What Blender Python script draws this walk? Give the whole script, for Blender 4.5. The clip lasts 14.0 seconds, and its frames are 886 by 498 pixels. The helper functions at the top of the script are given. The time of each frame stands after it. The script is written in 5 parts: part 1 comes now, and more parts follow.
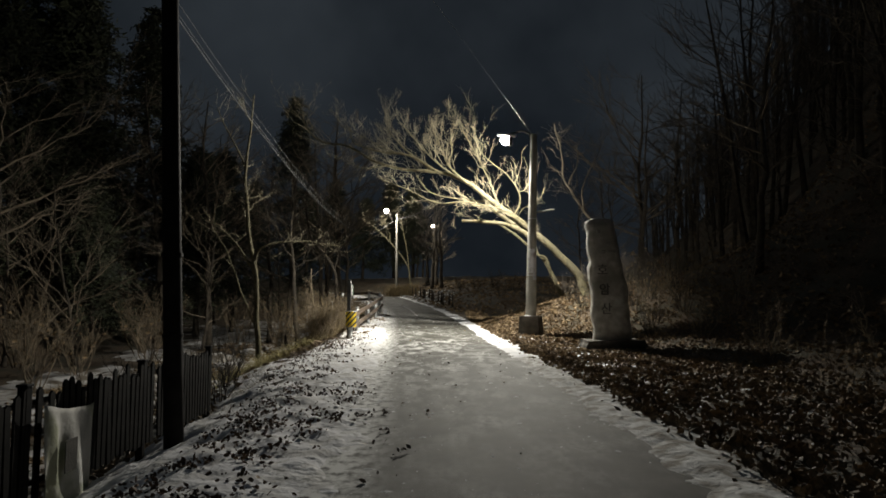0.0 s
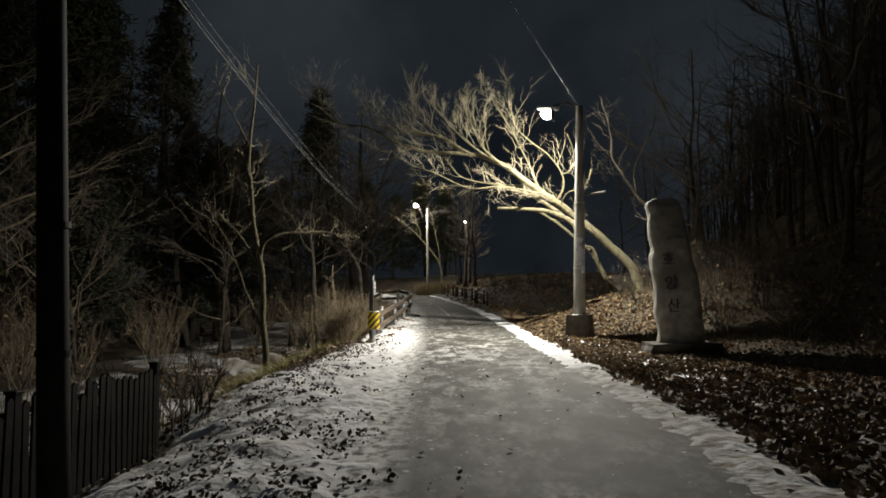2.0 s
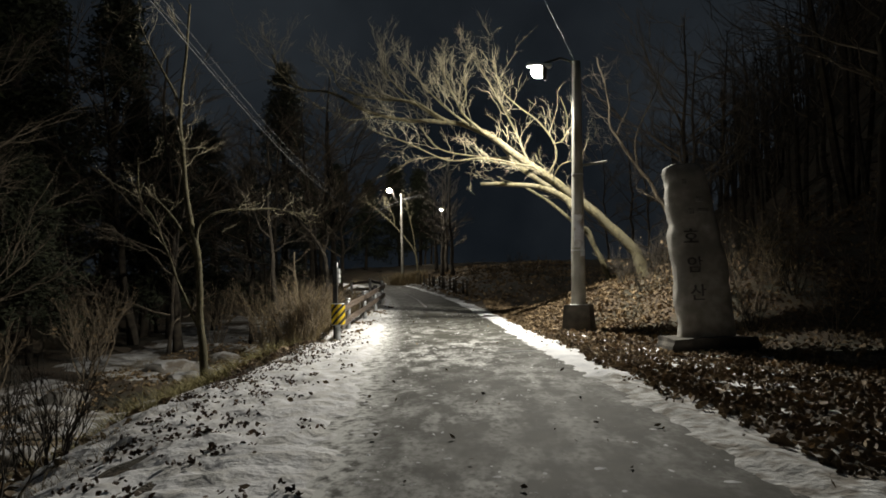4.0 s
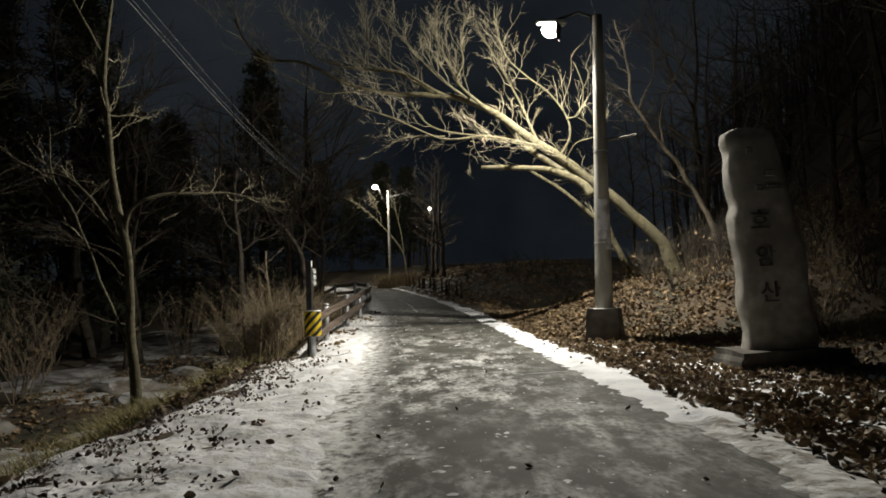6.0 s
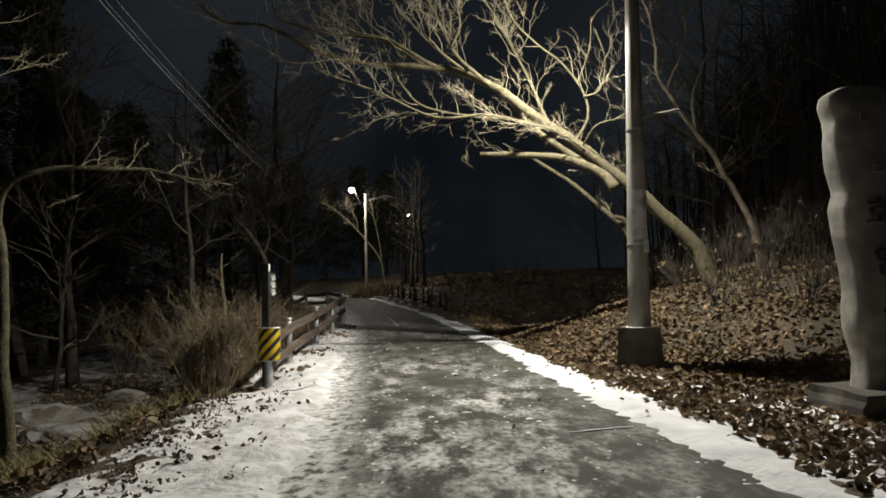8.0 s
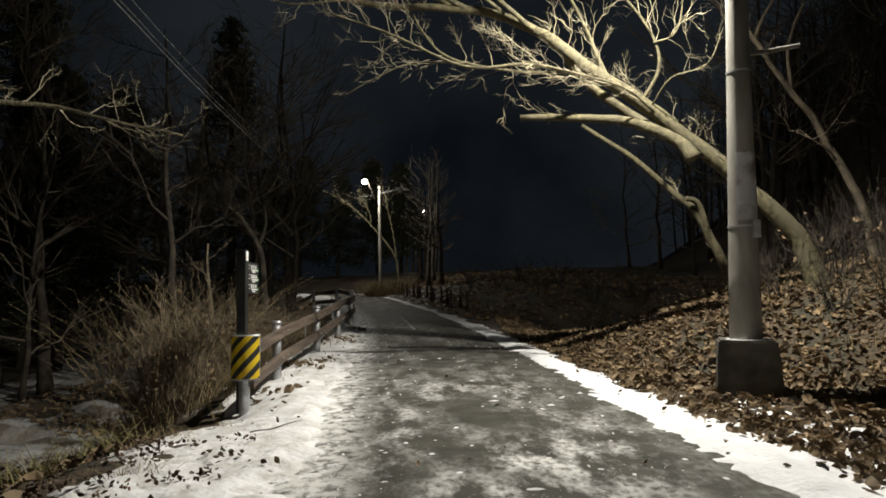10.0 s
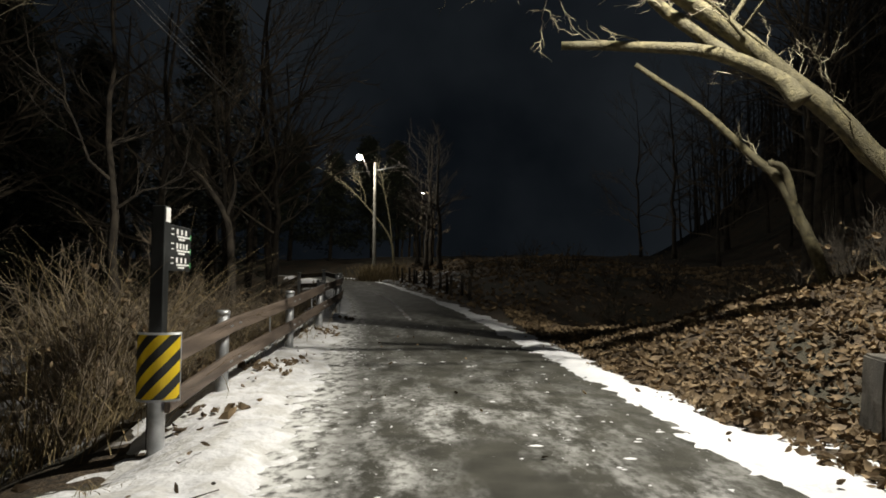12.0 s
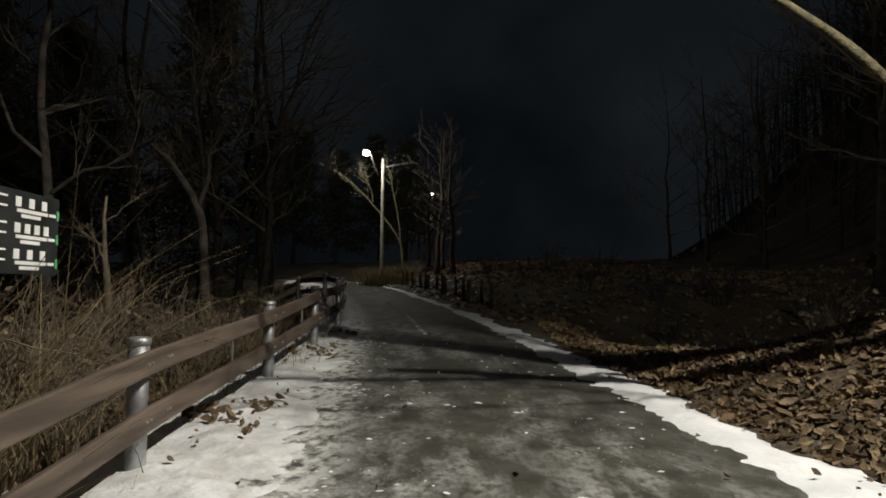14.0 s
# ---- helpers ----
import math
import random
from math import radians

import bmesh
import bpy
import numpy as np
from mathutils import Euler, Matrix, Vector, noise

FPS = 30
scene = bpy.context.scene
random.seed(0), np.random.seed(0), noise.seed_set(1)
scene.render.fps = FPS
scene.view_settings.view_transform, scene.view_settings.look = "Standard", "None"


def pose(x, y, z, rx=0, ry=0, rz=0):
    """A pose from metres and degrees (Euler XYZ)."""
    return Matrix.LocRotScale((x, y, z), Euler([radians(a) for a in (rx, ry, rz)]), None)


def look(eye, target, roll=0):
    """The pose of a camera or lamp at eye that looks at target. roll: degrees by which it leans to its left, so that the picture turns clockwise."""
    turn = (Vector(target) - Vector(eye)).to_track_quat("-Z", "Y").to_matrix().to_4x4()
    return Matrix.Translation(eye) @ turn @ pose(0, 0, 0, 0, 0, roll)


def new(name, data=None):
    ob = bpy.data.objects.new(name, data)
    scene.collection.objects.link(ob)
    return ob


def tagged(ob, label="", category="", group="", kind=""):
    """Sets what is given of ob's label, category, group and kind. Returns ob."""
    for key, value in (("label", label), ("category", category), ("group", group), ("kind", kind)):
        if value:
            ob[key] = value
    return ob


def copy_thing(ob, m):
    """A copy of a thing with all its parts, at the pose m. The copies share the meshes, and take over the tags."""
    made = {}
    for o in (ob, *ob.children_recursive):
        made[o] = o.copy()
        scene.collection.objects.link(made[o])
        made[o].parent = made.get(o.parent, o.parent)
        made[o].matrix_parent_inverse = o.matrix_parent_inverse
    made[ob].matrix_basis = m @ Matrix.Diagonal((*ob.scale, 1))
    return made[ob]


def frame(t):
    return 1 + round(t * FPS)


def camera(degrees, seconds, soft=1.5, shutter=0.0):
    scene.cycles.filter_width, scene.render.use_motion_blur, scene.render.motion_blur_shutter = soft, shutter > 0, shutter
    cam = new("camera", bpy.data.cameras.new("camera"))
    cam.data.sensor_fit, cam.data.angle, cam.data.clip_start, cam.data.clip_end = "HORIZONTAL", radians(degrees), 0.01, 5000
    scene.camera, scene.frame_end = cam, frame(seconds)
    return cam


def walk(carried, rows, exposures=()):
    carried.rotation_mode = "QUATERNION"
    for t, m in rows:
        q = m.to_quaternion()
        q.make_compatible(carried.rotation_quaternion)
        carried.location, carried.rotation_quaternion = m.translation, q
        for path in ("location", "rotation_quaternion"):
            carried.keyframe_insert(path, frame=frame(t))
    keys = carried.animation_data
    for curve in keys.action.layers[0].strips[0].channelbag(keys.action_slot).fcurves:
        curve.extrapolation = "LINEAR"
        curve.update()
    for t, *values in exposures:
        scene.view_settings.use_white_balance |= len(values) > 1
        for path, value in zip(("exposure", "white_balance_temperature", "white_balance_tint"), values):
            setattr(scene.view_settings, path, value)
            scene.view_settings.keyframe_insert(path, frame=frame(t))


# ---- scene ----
cam = camera(68.1, 14.0, soft=1.7)
METRES, EYE, TILT, LEAN, TURN = 20.5, 1.335, 4.2, 0.0, 0.0
ROWS = [
    (0.0, 0.0, 0.0, 0.0, -0.0, 0.0, 0.0),
    (0.5, -0.0001, 0.0345, -0.0038, 0.42, -0.05, -0.09),
    (1.0, 0.0018, 0.0695, -0.0073, 0.65, -0.37, 0.03),
    (1.5, -0.0015, 0.1044, -0.0112, 2.01, -0.53, 0.39),
    (2.0, -0.0021, 0.1391, -0.013, 2.85, -0.05, 0.79),
    (2.5, -0.0057, 0.1773, -0.0171, 2.93, -0.43, 1.04),
    (3.0, -0.0057, 0.2134, -0.0201, 2.18, -0.71, 1.12),
    (3.5, -0.0078, 0.2479, -0.023, 1.31, -0.93, 1.17),
    (6.0, -0.0217, 0.4292, -0.0368, -0.43, -0.75, 1.95),
    (6.5, -0.0262, 0.4668, -0.0399, -0.47, -0.74, 1.83),
    (7.0, -0.0288, 0.5024, -0.0422, -1.14, -0.84, 1.61),
    (7.5, -0.0349, 0.54, -0.0447, -1.36, -0.45, 1.41),
    (8.0, -0.0354, 0.5753, -0.0453, -2.5, 0.05, 1.37),
    (10.5, -0.0431, 0.7503, -0.0579, -1.05, -0.02, 0.94),
    (11.0, -0.0434, 0.7844, -0.0606, -1.53, -0.64, 0.4),
    (11.5, -0.0473, 0.8208, -0.0631, -1.07, -0.58, -0.08),
    (12.0, -0.0482, 0.8551, -0.0657, -1.58, -1.17, -0.45),
    (12.5, -0.051, 0.8914, -0.0681, -1.47, -1.12, -0.52),
    (13.0, -0.0528, 0.9252, -0.0705, -1.64, -1.38, -0.49),
    (13.5, -0.0574, 0.961, -0.0726, -0.93, -1.17, -0.4),
    (14.0, -0.0588, 0.9941, -0.0735, -0.91, -0.8, -0.49),
]
walk(cam, [(t, pose(0, 0, EYE, TILT, LEAN, TURN) @ pose(METRES * x, METRES * y, METRES * z, 90 + pitch, roll, yaw)) for t, x, y, z, yaw, pitch, roll in ROWS],
     exposures=((0.0, 1.56), (2.0, 1.54), (3.5, 1.30), (6.0, 0.98), (6.5, 0.94), (8.0, 0.76), (12.0, 0.60), (13.0, 0.40), (13.5, 0.18), (14.0, 0.16)))

# ---- night sky ----
world = bpy.data.worlds.new("night_sky")
scene.world = world
world.use_nodes = True
wn, wl = world.node_tree.nodes, world.node_tree.links
wn.clear()
w_out, w_bg = wn.new("ShaderNodeOutputWorld"), wn.new("ShaderNodeBackground")
w_tc, w_no, w_ra = wn.new("ShaderNodeTexCoord"), wn.new("ShaderNodeTexNoise"), wn.new("ShaderNodeValToRGB")
w_no.inputs["Scale"].default_value, w_no.inputs["Detail"].default_value = 2.2, 5.0
w_ra.color_ramp.elements[0].position, w_ra.color_ramp.elements[0].color = 0.35, (0.0032, 0.0044, 0.0060, 1)
w_ra.color_ramp.elements[1].position, w_ra.color_ramp.elements[1].color = 0.70, (0.0148, 0.0180, 0.0214, 1)
wl.new(w_tc.outputs["Generated"], w_no.inputs["Vector"])
wl.new(w_no.outputs["Fac"], w_ra.inputs["Fac"])
wl.new(w_ra.outputs["Color"], w_bg.inputs["Color"])
wl.new(w_bg.outputs["Background"], w_out.inputs["Surface"])
w_bg.inputs["Strength"].default_value = 0.60


def lantern(name, at, watts, colour, radius, wide=0.0, aim=None, cone=160, blend=0.5):
    """A road lantern's light. wide: the share that its optics throw far along the road; aim: where its reflector looks."""
    data = bpy.data.lights.new(name, "SPOT" if aim else "POINT")
    data.energy, data.color, data.shadow_soft_size = watts, colour, radius
    if aim:
        data.spot_size, data.spot_blend = radians(cone), blend
    if wide:
        data.use_nodes = True
        n, l = data.node_tree.nodes, data.node_tree.links
        em = next(x for x in n if x.type == "EMISSION")
        fall, total, near = n.new("ShaderNodeLightFalloff"), n.new("ShaderNodeMath"), n.new("ShaderNodeMath")
        fall.inputs["Strength"].default_value = 1.0
        total.operation, near.operation = "MULTIPLY_ADD", "MULTIPLY"
        total.inputs[1].default_value = wide / 6.8
        near.inputs[1].default_value = 1 - wide
        l.new(fall.outputs["Quadratic"], near.inputs[0])
        l.new(fall.outputs["Linear"], total.inputs[0])
        l.new(near.outputs["Value"], total.inputs[2])
        l.new(total.outputs["Value"], em.inputs["Strength"])
    ob = new(name, data)
    ob.matrix_world = look(at, aim) if aim else Matrix.Translation(at)
    return ob


LAMP_WHITE = (1.0, 0.95, 0.84)
lantern("near_lantern_beam", (2.31, 23.42, 6.95), 1680, LAMP_WHITE, 0.05, 0.05, (0.5, 20.9, 0.0), 172, 0.28)
lantern("near_lantern_spill", (2.31, 23.42, 6.97), 660, LAMP_WHITE, 0.06)
lantern("far_lantern_light", (-4.96, 57.0, 8.75), 640, (1.0, 0.94, 0.82), 0.12)
lantern("distant_lantern_light", (-1.9, 85.0, 10.0), 450, (1.0, 0.9, 0.7), 0.12)


# ---- mesh and material helpers ----
class Shape:
    """Vertices and faces gathered for one mesh."""

    def __init__(self):
        self.v, self.f = [], []

    def add(self, v, f):
        k = len(self.v)
        self.v.extend(tuple(p) for p in v)
        self.f.extend(tuple(i + k for i in q) for q in f)

    def box(self, lo, hi, m=None, bevel=0.0):
        bm = bmesh.new()
        c = [(a + b) / 2 for a, b in zip(lo, hi)]
        s = [b - a for a, b in zip(lo, hi)]
        bmesh.ops.create_cube(bm, size=1.0, matrix=Matrix.LocRotScale(c, None, s))
        if bevel:
            bmesh.ops.bevel(bm, geom=bm.edges[:], offset=bevel, segments=2, profile=0.5, affect="EDGES")
        self.take(bm, m)
        return self

    def take(self, bm, m=None):
        m = m or Matrix()
        bm.verts.index_update()
        self.add([m @ v.co for v in bm.verts], [[v.index for v in q.verts] for q in bm.faces])
        bm.free()

    def tube(self, pts, radii, n=6, cap=True, wobble=0.0, rng=random):
        pts = [Vector(p) for p in pts]
        side = None
        rings = []
        for i, p in enumerate(pts):
            d = (pts[min(i + 1, len(pts) - 1)] - pts[max(i - 1, 0)]).normalized()
            if side is None:
                side = d.orthogonal().normalized()
            side = (side - d * side.dot(d)).normalized()
            up = d.cross(side)
            ring = []
            for j in range(n):
                a = 2 * math.pi * j / n
                r = radii[i] * (1 + wobble * (rng.random() - 0.5))
                ring.append(p + (side * math.cos(a) + up * math.sin(a)) * r)
            rings.append(ring)
        v = [q for ring in rings for q in ring]
        f = [(i * n + j, i * n + (j + 1) % n, (i + 1) * n + (j + 1) % n, (i + 1) * n + j) for i in range(len(pts) - 1) for j in range(n)]
        if cap:
            f += [tuple(range(n - 1, -1, -1)), tuple(range(len(v) - n, len(v)))]
        self.add(v, f)
        return self

    def mesh(self, name, smooth=False):
        me = bpy.data.meshes.new(name)
        me.from_pydata(self.v, [], self.f)
        if smooth:
            me.polygons.foreach_set("use_smooth", [True] * len(me.polygons))
        me.update()
        return me


def part(name, shape, material, parent=None, label="", smooth=False, at=None):
    ob = new(name, shape.mesh(name, smooth))
    ob.data.materials.append(material)
    if parent is not None:
        ob.parent = parent
    if at is not None:
        ob.matrix_basis = at
    return tagged(ob, label)


def thing(name, at, label, category, group="", kind=""):
    ob = new(name)
    ob.empty_display_size = 0.1
    ob.matrix_basis = at if isinstance(at, Matrix) else Matrix.Translation(at)
    return tagged(ob, label, category, group, kind)


def surf(name, dark, light, scale=6.0, rough=0.8, bump=0.3, fine=60.0, metal=0.0, third=None, mixscale=0.8, spread=(0.35, 0.65), depth=0.02, stretch=(1, 1, 1), island=0.0):
    """A weathered surface: two colours by a coarse noise, a third in patches, fine relief."""
    m = bpy.data.materials.new(name)
    m.use_nodes = True
    n, l = m.node_tree.nodes, m.node_tree.links
    p = n["Principled BSDF"]
    tc, mp = n.new("ShaderNodeTexCoord"), n.new("ShaderNodeMapping")
    mp.inputs["Scale"].default_value = stretch
    l.new(tc.outputs["Object"], mp.inputs["Vector"])

    def noise_at(sc, detail=5.0):
        x = n.new("ShaderNodeTexNoise")
        x.inputs["Scale"].default_value, x.inputs["Detail"].default_value = sc, detail
        l.new(mp.outputs["Vector"], x.inputs["Vector"])
        return x.outputs["Fac"]

    def ramp(src, lo, hi, a, b):
        r = n.new("ShaderNodeValToRGB")
        r.color_ramp.elements[0].position, r.color_ramp.elements[0].color = lo, (*a, 1)
        r.color_ramp.elements[1].position, r.color_ramp.elements[1].color = hi, (*b, 1)
        l.new(src, r.inputs["Fac"])
        return r.outputs["Color"]

    colour = ramp(noise_at(scale), *spread, dark, light)
    if third:
        mx = n.new("ShaderNodeMix")
        mx.data_type = "RGBA"
        fac = ramp(noise_at(mixscale, 8.0), 0.46, 0.60, (0, 0, 0), (1, 1, 1))
        l.new(fac, mx.inputs["Factor"])
        l.new(colour, mx.inputs["A"])
        mx.inputs["B"].default_value = (*third, 1)
        colour = mx.outputs["Result"]
    if island:
        geo, hsv = n.new("ShaderNodeNewGeometry"), n.new("ShaderNodeHueSaturation")
        mr = n.new("ShaderNodeMapRange")
        mr.inputs["To Min"].default_value, mr.inputs["To Max"].default_value = 1 - island, 1 + island
        l.new(geo.outputs["Random Per Island"], mr.inputs["Value"])
        l.new(mr.outputs["Result"], hsv.inputs["Value"])
        l.new(colour, hsv.inputs["Color"])
        colour = hsv.outputs["Color"]
    l.new(colour, p.inputs["Base Color"])
    p.inputs["Roughness"].default_value, p.inputs["Metallic"].default_value = rough, metal
    if bump:
        b = n.new("ShaderNodeBump")
        b.inputs["Strength"].default_value, b.inputs["Distance"].default_value = bump, depth
        l.new(noise_at(fine, 6.0), b.inputs["Height"])
        l.new(b.outputs["Normal"], p.inputs["Normal"])
    return m


def glow(name, colour, strength):
    m = bpy.data.materials.new(name)
    m.use_nodes = True
    p = m.node_tree.nodes["Principled BSDF"]
    p.inputs["Base Color"].default_value = (0.8, 0.8, 0.8, 1)
    p.inputs["Emission Color"].default_value, p.inputs["Emission Strength"].default_value = (*colour, 1), strength
    return m


M_snow = surf("snow", (0.64, 0.65, 0.67), (0.84, 0.84, 0.85), 2.4, 0.55, 0.45, 18, depth=0.05)
M_snow_dirty = surf("trodden_snow", (0.70, 0.70, 0.71), (0.87, 0.87, 0.88), 2.2, 0.6, 0.7, 11, third=(0.64, 0.63, 0.61), mixscale=4.0, depth=0.05)
M_snow_thin = surf("thin_dirty_snow", (0.42, 0.42, 0.41), (0.74, 0.74, 0.73), 4.0, 0.65, 0.7, 14, third=(0.30, 0.28, 0.25), mixscale=5.0, depth=0.05)
M_soil = surf("leaf_mould", (0.036, 0.026, 0.017), (0.115, 0.083, 0.051), 14.0, 0.95, 0.8, 30, third=(0.05, 0.045, 0.03), depth=0.05)
M_leaf = surf("dry_leaf", (0.085, 0.057, 0.031), (0.252, 0.180, 0.098), 3.0, 0.75, 0.2, 40, island=0.36)
M_leaf_dark = surf("damp_leaf", (0.035, 0.022, 0.014), (0.13, 0.08, 0.045), 3.0, 0.7, 0.2, 40, island=0.5)
M_concrete = surf("weathered_concrete", (0.19, 0.185, 0.16), (0.35, 0.335, 0.295), 3.0, 0.85, 0.35, 70, third=(0.14, 0.13, 0.105), mixscale=1.3, depth=0.006, stretch=(1, 1, 0.35))
M_concrete_dark = surf("damp_concrete", (0.038, 0.034, 0.027), (0.095, 0.086, 0.070), 3.0, 0.9, 0.5, 40, third=(0.04, 0.037, 0.03), mixscale=2.0, depth=0.01)
M_dark_pole = surf("dark_painted_pole", (0.010, 0.009, 0.008), (0.022, 0.02, 0.018), 4.0, 0.7, 0.2, 60, depth=0.004)
M_iron = surf("black_stained_slat", (0.006, 0.006, 0.006), (0.015, 0.014, 0.012), 8.0, 0.55, 0.15, 90, depth=0.002)
M_zinc = surf("galvanised_steel", (0.36, 0.37, 0.38), (0.55, 0.56, 0.57), 9.0, 0.45, 0.08, 60, 0.75, depth=0.002)
M_rail = surf("brown_rail_board", (0.075, 0.055, 0.042), (0.17, 0.13, 0.10), 2.0, 0.6, 0.35, 40, depth=0.004, stretch=(7, 0.5, 7))
M_black = surf("black_sign_board", (0.012, 0.013, 0.013), (0.028, 0.03, 0.03), 5.0, 0.45, 0.1, 60, depth=0.002)
M_white = surf("white_lettering", (0.7, 0.7, 0.68), (0.85, 0.85, 0.83), 6.0, 0.5, 0.0)
M_green = surf("green_arrow_mark", (0.06, 0.3, 0.1), (0.1, 0.42, 0.15), 6.0, 0.5, 0.0)
M_yellow = surf("yellow_reflective_film", (0.62, 0.42, 0.01), (0.80, 0.58, 0.02), 4.0, 0.35, 0.05, 60)
M_stone = surf("carved_granite", (0.20, 0.19, 0.165), (0.34, 0.325, 0.29), 5.0, 0.85, 0.45, 45, third=(0.16, 0.15, 0.13), mixscale=1.1, depth=0.012)
M_carve = surf("dark_carved_paint", (0.035, 0.032, 0.029), (0.085, 0.078, 0.07), 8.0, 0.85, 0.2, 60)
M_rock = surf("stream_rock", (0.10, 0.095, 0.085), (0.25, 0.235, 0.21), 3.0, 0.9, 0.6, 20, depth=0.03)
M_bark_pale = surf("pale_bark", (0.041, 0.035, 0.017), (0.126, 0.109, 0.056), 11.0, 0.9, 1.0, 42, third=(0.082, 0.072, 0.041), mixscale=3.2, depth=0.02, stretch=(1, 1, 1))
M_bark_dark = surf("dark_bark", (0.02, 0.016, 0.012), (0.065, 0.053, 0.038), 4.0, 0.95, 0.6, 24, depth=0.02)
M_bark_mid = surf("grey_brown_bark", (0.10, 0.08, 0.055), (0.26, 0.21, 0.14), 4.0, 0.9, 0.7, 26, depth=0.02)
M_twig = surf("bare_twig", (0.10, 0.08, 0.055), (0.24, 0.19, 0.13), 3.0, 0.9, 0.2, 50, island=0.3)
M_twig_pale = surf("pale_bare_twig", (0.13, 0.112, 0.07), (0.28, 0.245, 0.165), 3.0, 0.85, 0.2, 50, island=0.25)
M_straw = surf("dead_straw", (0.125, 0.092, 0.044), (0.29, 0.225, 0.12), 3.0, 0.9, 0.1, 40, island=0.45)
M_moss = surf("dull_green_grass", (0.16, 0.14, 0.055), (0.33, 0.29, 0.13), 3.0, 0.9, 0.1, 40, island=0.4)
M_needle = surf("evergreen_needles", (0.016, 0.02, 0.011), (0.05, 0.058, 0.03), 2.0, 0.85, 0.1, 40, island=0.4)
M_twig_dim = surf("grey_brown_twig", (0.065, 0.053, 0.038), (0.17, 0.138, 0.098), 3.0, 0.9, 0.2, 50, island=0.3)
M_cable = surf("grey_cable", (0.035, 0.035, 0.035), (0.07, 0.07, 0.068), 5.0, 0.6, 0.0)
M_cloth = surf("white_cloth", (0.42, 0.41, 0.38), (0.72, 0.71, 0.67), 2.0, 0.85, 0.4, 14, third=(0.33, 0.34, 0.24), mixscale=2.4, depth=0.03)
M_sheet = surf("faded_notice_sheet", (0.44, 0.44, 0.46), (0.62, 0.62, 0.64), 4.0, 0.5, 0.3, 20, third=(0.20, 0.17, 0.15), mixscale=3.0)
M_faint = surf("faded_carving", (0.10, 0.095, 0.085), (0.2, 0.19, 0.17), 8.0, 0.9, 0.2, 60)
M_lens = glow("lamp_lens", (1.0, 0.95, 0.82), 60)
M_lens_far = glow("far_lamp_lens", (1.0, 0.93, 0.78), 90)
M_steel = surf("lamp_housing", (0.25, 0.25, 0.25), (0.4, 0.4, 0.4), 6.0, 0.5, 0.05, 40, 0.5)


